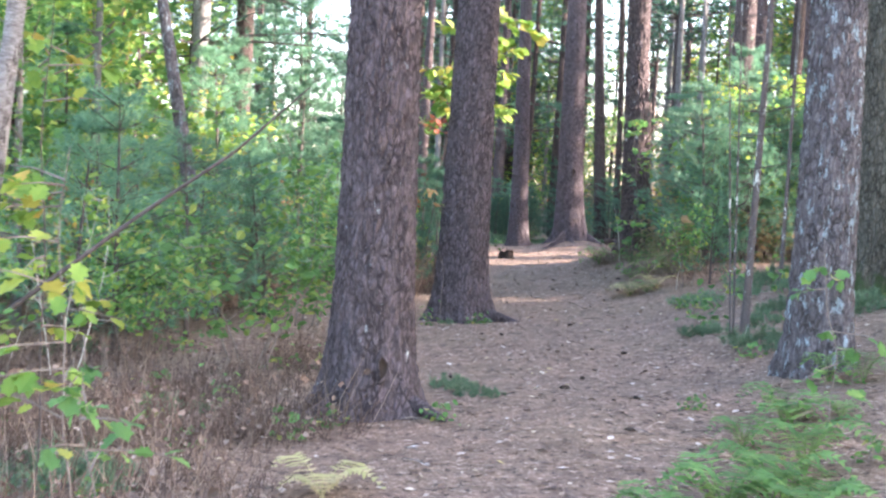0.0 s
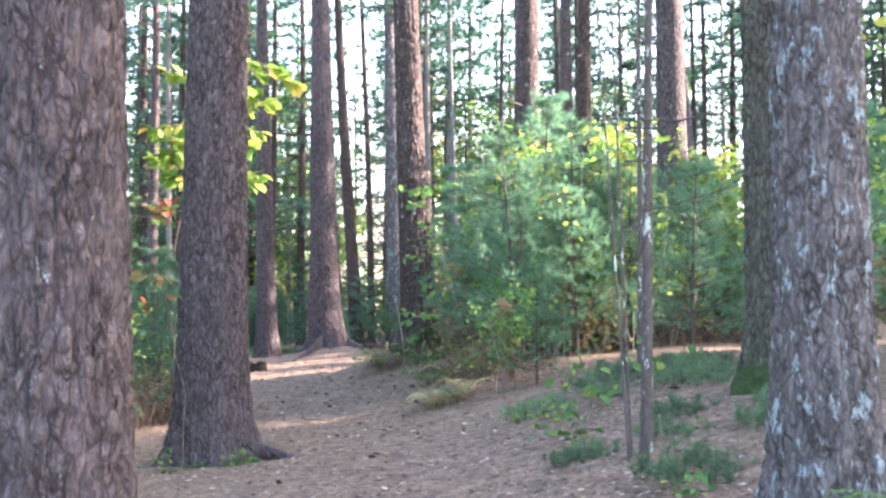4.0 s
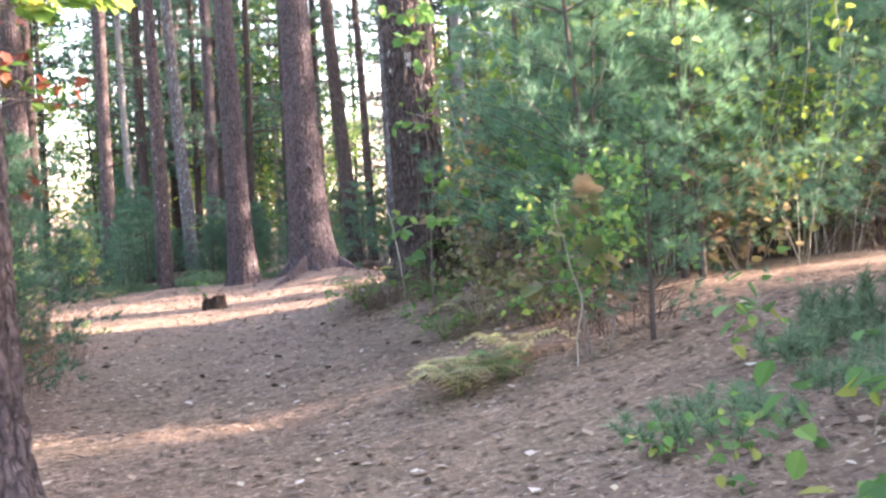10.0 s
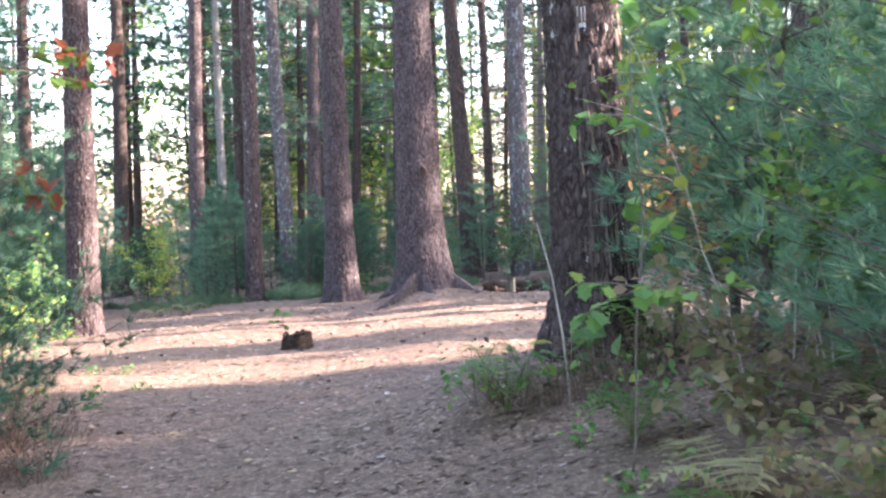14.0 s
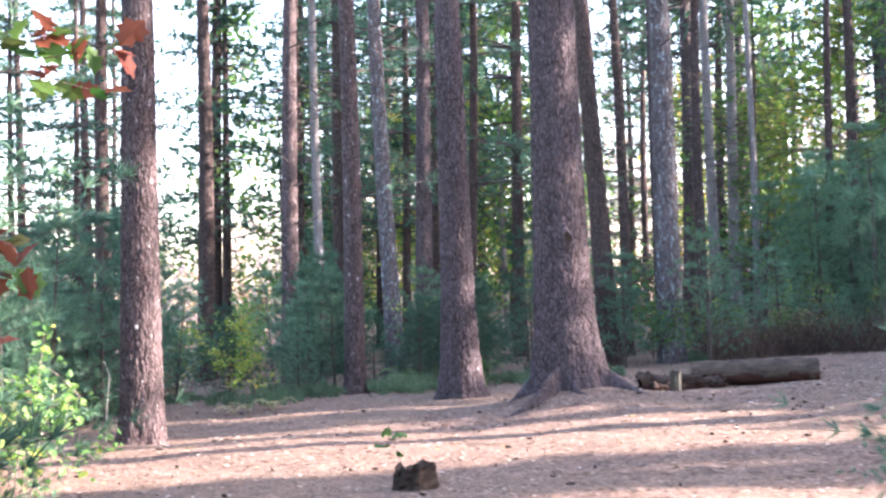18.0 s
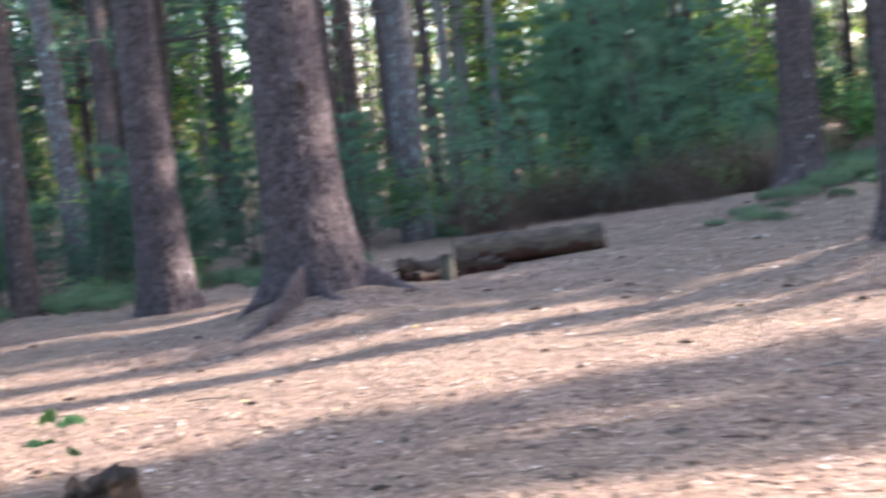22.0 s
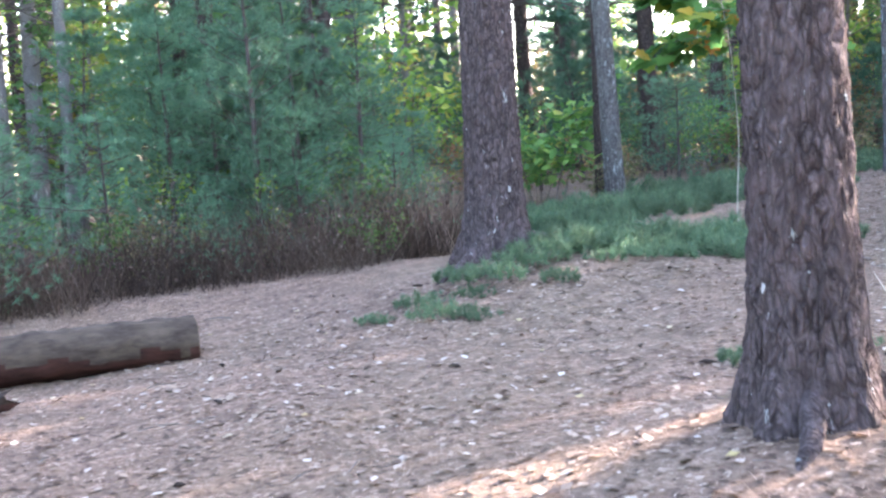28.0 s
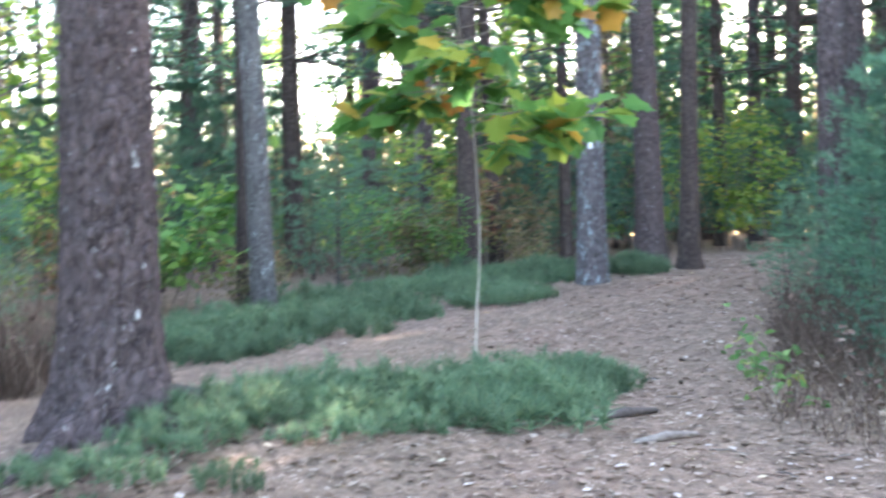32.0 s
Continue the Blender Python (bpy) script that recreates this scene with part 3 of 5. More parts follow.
# x, y, radius, bark, lean, dead limbs (0 none, 1 some, 2 many), crown (0 none, 1 high, 2 low), label
MID = [
    (-0.85, 46.0, 0.19, BARK_RED, (0.0, 0.0), 1, 1, "slender pine with reddish brown bark and dead twigs"),
    (0.65, 41.5, 0.175, BARK_RED, (-0.01, 0.0), 1, 1, "slender pine with a sunlit edge of bark"),
    (1.35, 46.5, 0.19, BARK_LICHEN, (-0.03, 0.0), 1, 1, "leaning pine with lichen on its bark"),
    (2.0, 47.5, 0.20, BARK, (0.0, 0.0), 1, 1, "straight grey-brown pine at the clearing's back"),
    (-0.2, 46.8, 0.11, BARK_GREY, (-0.02, 0.0), 1, 0, "thin pale grey tree among pines"),
    (-3.3, 50.0, 0.21, BARK_DARK, (0.0, 0.0), 1, 1, "dark straight pine beyond the clearing"),
    (3.05, 48.0, 0.12, BARK_DARK, (0.02, 0.0), 1, 2, "thin dark tree with bare limbs"),
    (5.7, 44.5, 0.21, BARK_DARK, (-0.045, 0.0), 2, 1, "leaning dark pine behind the clearing"),
    (6.7, 48.0, 0.13, BARK_DARK, (-0.02, 0.0), 2, 0, "dark thin tree with many dead branches"),
    (9.3, 50.0, 0.14, BARK_GREY, (0.0, 0.0), 2, 0, "pale grey trunk with dead branches"),
    (6.95, 44.5, 0.255, BARK_LICHEN, (-0.02, 0.0), 2, 1, "lichened pine in low green plants"),
    (7.7, 48.5, 0.2, BARK, (-0.01, 0.0), 2, 1, "pine with dead lower branches"),
    (5.7, 24.2, 0.235, BARK_RED, (0.0, 0.0), 1, 1, "pine with a sunlit side rising from bushes"),
    (6.9, 24.8, 0.13, BARK_DARK, (0.0, 0.0), 1, 1, "dark pole behind bushes"),
    (7.3, 22.0, 0.24, BARK, (0.0, 0.0), 1, 1, "pine trunk behind a thicket"),
    (-4.5, 22.0, 0.17, BARK_GREY, (0.0, 0.0), 1, 2, "grey trunk behind bushes"),
    (-3.9, 23.0, 0.19, BARK_DARK, (0.0, 0.0), 1, 2, "dark trunk behind bushes"),
    (-5.6, 21.0, 0.12, BARK_DARK, (0.0, 0.0), 1, 2, "dark slim trunk behind bushes"),
    (18.4, 45.9, 0.16, BARK_PALE, (-0.06, 0.0), 1, 0, "pale grey leaning tree with smooth bark"),
    (18.9, 46.8, 0.13, BARK_DARK, (0.0, 0.0), 0, 1, "dark tree behind a grey one"),
    (22.65, 43.4, 0.21, BARK_LICHEN, (-0.02, 0.0), 0, 1, "pine with a white trail blaze beside the path"),
    (26.2, 46.2, 0.11, BARK_DARK, (-0.02, 0.0), 0, 1, "thin dark pine beside the path"),
    (27.0, 44.9, 0.25, BARK_RED, (-0.02, 0.0), 0, 1, "stout brown pine beside the path"),
    (24.7, 42.9, 0.145, BARK_DARK, (-0.01, 0.0), 0, 1, "dark pole pine at the path's edge"),
    (23.8, 46.6, 0.19, BARK_DARK, (0.0, 0.0), 1, 1, "dark trunk in low plants"),
    (20.9, 39.0, 0.18, BARK_RED, (-0.03, 0.0), 0, 1, "brown pine behind a young pine"),
    (22.3, 39.3, 0.2, BARK_RED, (-0.02, 0.0), 0, 1, "brown pine by the far path"),
    (0.1, 49.0, 0.16, BARK_DARK, (0.0, 0.0), 1, 2, "dark pine in the distance"),
    (4.5, 51.0, 0.16, BARK_DARK, (0.0, 0.0), 1, 2, "dark pine behind the clearing"),
    (12.6, 49.5, 0.15, BARK_DARK, (0.0, 0.0), 2, 0, "dark tree with bare limbs"),
    (15.0, 50.0, 0.14, BARK_DARK, (0.02, 0.0), 1, 2, "dark slim tree behind young pines"),
    (11.3, 47.3, 0.10, BARK_DARK, (0.01, 0.0), 2, 0, "dead dark tree with many bare branches"),
    (13.9, 48.0, 0.11, BARK_DARK, (-0.02, 0.0), 2, 0, "dead dark tree with many bare branches"),
    (9.9, 48.6, 0.09, BARK_GREY, (0.0, 0.0), 2, 0, "dead grey tree with thin bare branches"),
]
for i, (x, y, r, bark, lean, dead, crown, label) in enumerate(MID):
    t = new("pine_tree" if bark is not BARK_GREY else "broadleaf_tree")
    t.matrix_world = pose(x, y, ground_z(x, y) - 0.02)
    tagged(t, label, "tree")
    part("trunk", pole(r, bark, lean, 200 + i, 28 if r > 0.16 else 18), t)
    if dead:
        ob = part("dead_limb_tier", (DEADS[i % 3] if dead == 1 else DEAD_LOW[i % 2]), t)
        ob.rotation_euler.z = i * 1.7
        tagged(ob, kind="stuff")
    if crown:
        cr, li = (THIN_CROWNS if crown == 1 else LOW_CROWNS)[i % 3]
        for nm, me in (("crown", cr), ("limb_tier", li)):
            ob = part(nm, me, t)
            ob.rotation_euler.z = i * 2.1
            tagged(ob, kind="stuff")

# slim bent tree on the left and two saplings by the trail
for nm, x, y, r, bark, lean, top, label in (
        ("broadleaf_tree", -2.9, 15.7, 0.115, BARK_LICHEN, (-0.175, 0.0), 9, "slim grey tree that leans over the undergrowth"),
        ("birch_tree", -1.74, 4.35, 0.04, BIRCH, (0.10, 0.02), 6, "young birch with peeling white bark"),
        ("sapling", 3.06, 12.3, 0.038, BARK_SPOT, (0.012, 0.0), 9, "thin dark sapling with white lichen spots"),
        ("sapling", 2.95, 12.3, 0.010, BARK_SPOT, (-0.02, 0.0), 6, "thin stem with white lichen spots"),
        ("sapling", 2.90, 12.2, 0.009, BARK_SPOT, (-0.05, 0.0), 5, "thin bare stem beside a spotted sapling"),
        ("sapling", 4.3, 15.6, 0.026, BARK_SPOT, (0.0, 0.0), 6, "thin grey sapling before the thicket")):
    t = new(nm)
    t.matrix_world = pose(x, y, ground_z(x, y) - 0.02)
    tagged(t, label, "tree")
    part("trunk", trunk_mesh("trunk", r, top, bark, 14, 0.1, int(x * 10) + 330, fine_to=4, ridge=0.002, flare=0.25, lean=lean, sway=0.05 if r > 0.03 else 0.03, taper=0.05), t)
    tagged(part("branch_tier", dead_limbs("branches", 1.3, top * 0.7, 8, 0.9, int(x * 7) + 60, 0.007), t), kind="stuff")


# ---------------------------------------------------------------- undergrowth kinds
def shrub(name, label, tall, wide, stems, leaves, size, leaf_mat, twig_mat, seed, low=0.25, lobed=False, category="shrub", stem_r=0.012):
    g = np.random.default_rng(seed)
    stalks, tips, spray = [], [], Shape()
    for s in range(stems):
        sh = Shape()
        stalks.append(sh)
        a = g.uniform(0, 6.28)
        b = np.array([math.cos(a), math.sin(a), 0]) * g.uniform(0, wide * 0.25)
        d = unit(np.array([math.cos(a) * wide * 0.6, math.sin(a) * wide * 0.6, tall]))
        ln = tall * g.uniform(0.65, 1.05)
        pts = [b]
        for k in range(5):
            d = unit(d + g.normal(size=3) * 0.10)
            pts.append(pts[-1] + d * ln / 5)
        sh.tube(pts, np.linspace(stem_r, stem_r * 0.2, 6) * g.uniform(0.7, 1.2), 5)
        for k in range(7):
            j = g.integers(1, 6)
            if pts[j][2] < low * tall:
                continue
            e = unit(np.array([*g.normal(size=2), g.uniform(-0.1, 0.6)]))
            bl = wide * g.uniform(0.25, 0.7)
            q = [pts[j], pts[j] + e * bl * 0.5, pts[j] + e * bl + np.array([0, 0, -0.06])]
            spray.tube(q, [stem_r * 0.4, stem_r * 0.3, stem_r * 0.12], 3)
            tips.append((q[0], q[2]))
        tips.append((pts[3], pts[5]))
    pick = g.integers(0, len(tips), leaves)
    t = g.uniform(0.15, 1.08, leaves)[:, None]
    a0 = np.array([tips[p][0] for p in pick])
    a1 = np.array([tips[p][1] for p in pick])
    c = a0 + (a1 - a0) * t + g.normal(size=(leaves, 3)) * size * 0.9
    c[:, 2] = np.maximum(c[:, 2], low * tall * 0.6)
    if lobed:
        dirs = unit((a1 - a0) + g.normal(size=(leaves, 3)) * 0.6 + np.array([0, 0, -0.25]))
        v, f = lobed_leaves(c, dirs, size, g)
    else:
        v, f = leaf_blades(c, size, g)
    lm = mesh(name + "_leaves", v, f, leaf_mat)
    return {"name": name, "label": label, "category": category, "parts": [("stem", q.make(name + "_stem", twig_mat)) for q in stalks] + [("twig_spray", spray.make(name + "_spray", twig_mat)), ("foliage", lm)]}


def young_pine(name, label, tall, wide, seed, mat=None, whorls=8, per=6, tufts=7, blades=22, bare=0.08, blade=(0.13, 0.0037)):
    g = np.random.default_rng(seed)
    wood, sh = Shape(), Shape()
    bend = g.normal(size=2) * 0.04 * tall
    spine = [np.array([bend[0] * t * t, bend[1] * t * t, tall * t]) for t in np.linspace(0, 1, 7)]
    wood.tube(spine, np.linspace(0.012 * tall + 0.006, 0.003, 7), 6)
    for w in range(whorls):
        t0 = bare + (1 - bare) * (w + 0.3 * g.random()) / whorls
        o = np.array([bend[0] * t0 * t0, bend[1] * t0 * t0, tall * t0])
        reach = wide * (1 - t0) ** 0.75 + 0.10
        for k in range(per):
            a = k * 6.28 / per + g.uniform(-0.4, 0.4) + w
            d = np.array([math.cos(a), math.sin(a), g.uniform(0.15, 0.6)])
            ln = reach * g.uniform(0.6, 1.15)
            wood.tube([o, o + d * ln * 0.6, o + d * ln], [0.007, 0.005, 0.002], 3, False)
            t = np.sqrt(g.uniform(0.08, 1.0, tufts))[:, None]
            c = o + d * ln * t + g.normal(size=(tufts, 3)) * 0.13 * ln * np.array([1, 1, 0.5])
            v, f = needle_tufts(c, np.repeat([d + np.array([0, 0, 0.25])], tufts, 0), blade[0], blade[1], blades, g, 0.8)
            sh.add(v, f)
    top = np.array([spine[-1]])
    v, f = needle_tufts(top, np.array([[0, 0, 1.0]]), blade[0], blade[1], 14, g, 0.6)
    sh.add(v, f)
    return {"name": name, "label": label, "category": "young pine", "parts": [("trunk", wood.make(name + "_wood", TWIG_DARK)), ("needles", sh.make(name + "_needles", mat or NEEDLE))]}


def low_green(name, label, seed, mat=None, reach=0.5, tall=0.34):
    """A knee-high clump of soft evergreen shoots."""
    g = np.random.default_rng(seed)
    wood, sh = Shape(), Shape()
    for k in range(46):
        a, r = g.uniform(0, 6.28), reach * math.sqrt(g.random())
        h = tall * g.uniform(0.4, 1.0) * (1.1 - 0.6 * r / reach)
        b = np.array([math.cos(a) * r, math.sin(a) * r, -0.03])
        tip = b + np.array([*(g.normal(size=2) * 0.05), h])
        wood.tube([b, tip], [0.003, 0.0015], 3, False)
        c = b + (tip - b) * g.uniform(0.3, 1.0, 5)[:, None]
        v, f = needle_tufts(c, np.repeat([[0, 0, 0.7]], 5, 0), 0.10, 0.0042, 12, g, 0.8)
        sh.add(v, f)
    return {"name": name, "label": label, "category": "ground plant", "parts": [("shoot_bed", wood.make(name + "_stems", TWIG_DARK)), ("needles", sh.make(name + "_needles", mat or NEEDLE))]}


def brush(name, label, seed, count=120, tall=0.55, reach=0.6, mat=None):
    """Dry grey-brown stems that stand in a tangle."""
    g = np.random.default_rng(seed)
    sh = Shape()
    for k in range(count):
        a, r = g.uniform(0, 6.28), reach * math.sqrt(g.random())
        b = np.array([math.cos(a) * r, math.sin(a) * r, -0.04])
        d = unit(np.array([*(g.normal(size=2) * 0.45), 1.0]))
        ln = tall * g.uniform(0.35, 1.15)
        sh.tube([b, b + d * ln * 0.5, b + d * ln + g.normal(size=3) * 0.10 * tall], [0.004, 0.003, 0.0012], 3, False)
    c = g.normal(size=(count // 2, 3)) * np.array([reach * 0.5, reach * 0.5, tall * 0.2]) + np.array([0, 0, tall * 0.45])
    c[:, 2] = np.abs(c[:, 2])
    v, f = leaf_blades(c, 0.05, g)
    return {"name": name, "label": label, "category": "dry brush", "parts": [("twig_tangle", sh.make(name, mat or BRUSH)), ("dead_leaves", mesh(name + "_leaves", v, f, mat or BRUSH))]}


def fern(name, label, mat, seed, fronds=8, length=0.55, arch=1.0):
    g = np.random.default_rng(seed)
    parts = []
    for k in range(fronds):
        a = k * 6.28 / fronds + g.uniform(-0.3, 0.3)
        out = np.array([math.cos(a), math.sin(a), 0])
        side = np.array([-math.sin(a), math.cos(a), 0])
        ln = length * g.uniform(0.7, 1.15)
        sh = Shape()
        ts = np.linspace(0, 1, 15)
        spine = [out * ln * t * (0.75 + 0.15 * t) + np.array([0, 0, ln * (arch * 1.5 * t - arch * 1.25 * t * t)]) for t in ts]
        sh.tube(spine, np.linspace(0.004, 0.001, 15), 3, False)
        for i in range(2, 15):
            t = ts[i]
            pl = ln * 0.30 * math.sin(math.pi * min(1, t * 0.85 + 0.12)) + 0.012
            for sgn in (-1, 1):
                p = spine[i]
                d = unit(side * sgn + out * 0.35 + np.array([0, 0, g.uniform(-0.25, 0.05)]))
                w = out * 0.017 * ln / 0.5
                n = np.array([0, 0, 0.008])
                sh.add([p - w, p + d * pl * 0.5 - w * 0.9 + n, p + d * pl, p + d * pl * 0.5 + w * 0.9 + n, p + w], [(0, 1, 3, 4), (1, 2, 3)])
        parts.append(("frond", sh.make(name + "_frond", mat)))
    return {"name": name, "label": label, "category": "fern", "parts": parts}


K_GREEN = [shrub("shrub", "leafy green shrub in the undergrowth", 1.7, 1.0, 5, 800, 0.085, GREEN, TWIG, 500 + i) for i in range(3)]
K_LIME = [shrub("sapling", "young broadleaf tree with yellow-green leaves", 3.2, 1.2, 5, 1000, 0.11, LIME, TWIG, 510 + i, low=0.2, category="sapling") for i in range(3)]
K_AUTUMN = [shrub("shrub", "shrub with orange and reddish autumn leaves", 1.7, 1.0, 6, 600, 0.085, AUTUMN, TWIG, 520 + i) for i in range(3)]
K_TAN = [shrub("shrub", "low shrub with fading tan and green leaves", 1.0, 0.8, 4, 480, 0.08, TAN, TWIG, 530 + i, low=0.1) for i in range(3)]
K_BARE = [shrub("sapling", "bare pale sapling with a few leaves", 2.6, 0.9, 3, 130, 0.08, LIME, TWIG_PALE, 540 + i, low=0.25, category="sapling", stem_r=0.008) for i in range(3)]
K_PINE = [young_pine("young_pine", "soft blue-green young pine in the undergrowth", 2.6, 1.05, 550 + i) for i in range(3)]
K_PINE_TALL = [young_pine("young_pine", "tall bushy young pine with dense needles", 4.6, 1.5, 560 + i, whorls=12, per=6, tufts=10, blades=20, blade=(0.15, 0.0050)) for i in range(3)]
# darker copy of the young pine: shade is put into its needles
K_PINE_DARK = [young_pine("young_pine", "young pine with forest shade put into its dark needles", 3.0, 1.3, 570 + i, mat=NEEDLE_DARK, whorls=9, tufts=9, blades=20, blade=(0.15, 0.0047)) for i in range(2)]
K_MAPLE = [shrub("sapling", "sapling with broad green and yellow leaves", 2.3, 1.0, 4, 420, 0.11, (GREEN, LIME, OAK)[i], TWIG_PALE, 545 + i, low=0.2, category="sapling", stem_r=0.009) for i in range(3)]
K_SPRIG = [young_pine("young_pine", "tiny pine seedling with soft bright needles", 0.5, 0.24, 575, whorls=4, per=4, tufts=4, blades=16, blade=(0.11, 0.003))]
K_LOW = [low_green("ground_pine", "knee-high clump of soft green shoots", 580 + i, NEEDLE_SOFT) for i in range(3)]
K_BRUSH = [brush("dry_brush", "tangle of dry grey-brown stems", 590 + i) for i in range(3)]
K_BRUSH_TALL = [brush("dry_brush", "waist-high tangle of dry brown stems", 595 + i, 220, 1.15, 0.8) for i in range(2)]
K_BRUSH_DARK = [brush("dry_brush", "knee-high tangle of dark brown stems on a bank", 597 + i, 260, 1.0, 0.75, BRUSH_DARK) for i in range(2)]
K_FERN = [fern("fern", "bright green fern on the forest floor", FERN, 600 + i, 9, 0.55, 1.6) for i in range(2)]
K_FERN_PALE = [fern("fern", "faded yellowish fern on the forest floor", FERN_PALE, 605 + i, 5, 0.5) for i in range(2)]
K_SEED = [shrub("seedling", "small green seedling on needle litter", 0.35, 0.25, 2, 26, 0.075, GREEN, TWIG, 610 + i, low=0.2, category="seedling", stem_r=0.004) for i in range(2)]

TAKEN = [(b[1], b[2], b[3] + 0.35) for b in BIG]


def put(kinds, x, y, scale=1.0, turn=None, label="", sink=0.02):
    k = kinds[int(rng.integers(len(kinds)))]
    s = scale
    m = pose(x, y, ground_z(x, y) - sink, rng.uniform(-3, 3), rng.uniform(-3, 3), rng.uniform(0, 360) if turn is None else turn) @ Matrix.Diagonal((s, s, s * rng.uniform(0.9, 1.12), 1))
    return spawn(k, m, label)


def scatter(x0, x1, y0, y1, count, choices, gap=1.3, lo=0.75, hi=1.2, front=None):
    """Plants strewn over a patch, off the trail and clear of the trunks."""
    names = [c for c, w in choices for _ in range(w)]
    made = tries = 0
    while made < count and tries < count * 20:
        tries += 1
        x, y = rng.uniform(x0, x1), rng.uniform(y0, y1)
        if trail_gap(x, y) < gap or (front and not front(x, y)) or (2.2 < x < 16 and lane_gap(x, y) < 0.36):
            continue
        if any((x - a) ** 2 + (y - b) ** 2 < r * r for a, b, r in TAKEN):
            continue
        put(names[int(rng.integers(len(names)))], x, y, rng.uniform(lo, hi))
        made += 1


# thicket on the right of the trail
rt = lambda x, y: 17.9 + 0.55 * (x - 3) < y < 22.6 + 0.4 * (x - 3)
scatter(2.6, 11, 17, 27, 48, [(K_GREEN, 2), (K_LIME, 1), (K_PINE, 10), (K_MAPLE, 3), (K_BARE, 4)], 2.7, 0.75, 1.15, rt)
scatter(2.9, 9.5, 17, 23, 32, [(K_TAN, 3), (K_BARE, 4), (K_PINE, 3), (K_MAPLE, 1), (K_BRUSH, 3), (K_FERN, 1)], 1.75, 0.6, 1.0, lambda x, y: 17.2 + 0.55 * (x - 3) < y < 18.8 + 0.55 * (x - 3))
put(K_PINE_TALL, 4.8, 20.6, 0.75)
put(K_LIME, 5.4, 20.6, 0.95)
put(K_PINE, 4.1, 19.2, 1.05)
put(K_PINE, 3.8, 17.4, 0.5)
put(K_PINE, 4.3, 19.5, 0.8)
for x, y in ((5.2, 20.4), (5.6, 20.0)):
    put(K_BARE, x, y, rng.uniform(0.6, 0.8))
scatter(4.4, 8.5, 18.0, 21.5, 16, [(K_GREEN, 1), (K_TAN, 2), (K_MAPLE, 1), (K_PINE, 3), (K_BARE, 1)], 1.75, 0.5, 0.8, lambda x, y: 17.3 + 0.55 * (x - 3) < y < 19.6 + 0.55 * (x - 3))
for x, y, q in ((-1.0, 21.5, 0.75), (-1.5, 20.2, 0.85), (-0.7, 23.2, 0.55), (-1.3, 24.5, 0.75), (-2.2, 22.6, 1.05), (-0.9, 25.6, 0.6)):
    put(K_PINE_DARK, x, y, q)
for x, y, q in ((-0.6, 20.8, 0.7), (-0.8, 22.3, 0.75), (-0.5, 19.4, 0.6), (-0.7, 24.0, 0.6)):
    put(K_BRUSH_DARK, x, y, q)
put(K_FERN_PALE, 2.7, 17.6, 0.9)
put(K_FERN, 2.95, 17.6, 0.5)
put(K_GREEN, 3.5, 17.4, 0.6)
# right of the trail near the start
scatter(2.3, 7, 6.5, 10.5, 12, [(K_GREEN, 1), (K_SEED, 3), (K_BRUSH, 2), (K_TAN, 1)], 1.5, 0.45, 0.75)
scatter(5.3, 11, 10, 18, 26, [(K_GREEN, 3), (K_TAN, 3), (K_LIME, 1), (K_PINE, 3), (K_BRUSH_TALL, 1), (K_BARE, 1)], 2.5, 0.8, 1.2)
scatter(2.2, 5.2, 10.5, 15.5, 16, [(K_LOW, 3), (K_SEED, 3)], 1.2, 0.5, 0.9)
# left of the trail
scatter(-8, -1.6, 10.5, 22, 60, [(K_GREEN, 3), (K_PINE, 5), (K_BRUSH_TALL, 4), (K_TAN, 2), (K_BARE, 3), (K_AUTUMN, 1)], 1.9, 0.7, 1.1)
scatter(-8, -2.6, 12.5, 20, 20, [(K_AUTUMN, 3), (K_LIME, 1), (K_BARE, 1)], 2, 0.7, 1.1)
scatter(-6, -0.9, 4.5, 12.5, 105, [(K_BRUSH, 7), (K_SEED, 3), (K_LOW, 1)], 1.25, 0.55, 0.95)
scatter(-6, -2.6, 6.5, 10.5, 8, [(K_BARE, 2), (K_GREEN, 1)], 1.6, 0.6, 0.9)
scatter(-8, -0.8, 20, 30, 44, [(K_GREEN, 1), (K_AUTUMN, 2), (K_PINE, 4), (K_BARE, 3), (K_TAN, 2), (K_BRUSH_TALL, 2)], 2.7, 0.7, 1.1)
scatter(-1.8, 0.3, 17.6, 23.6, 26, [(K_PINE, 3), (K_PINE_DARK, 2), (K_BARE, 3), (K_TAN, 1), (K_BRUSH_TALL, 3), (K_BRUSH, 2)], 1.4, 0.4, 0.75)
scatter(-1.2, 0.6, 23, 29, 12, [(K_SEED, 3), (K_BRUSH, 1)], 1.6, 0.5, 0.8)
scatter(2.7, 4.6, 19.6, 25, 26, [(K_SEED, 5), (K_FERN, 1), (K_FERN_PALE, 1), (K_SEED, 1)], 1.15, 0.45, 0.8)
# right of the trail before the clearing
scatter(4.4, 9.5, 22.8, 26.4, 26, [(K_GREEN, 2), (K_PINE, 4), (K_BARE, 2), (K_AUTUMN, 1)], 2.6, 0.6, 0.95, lambda x, y: y < 24.6 or x > 6.5)
scatter(2.75, 4.2, 18, 23, 7, [(K_FERN, 2), (K_FERN_PALE, 1), (K_TAN, 1)], 1.15, 0.6, 0.9)
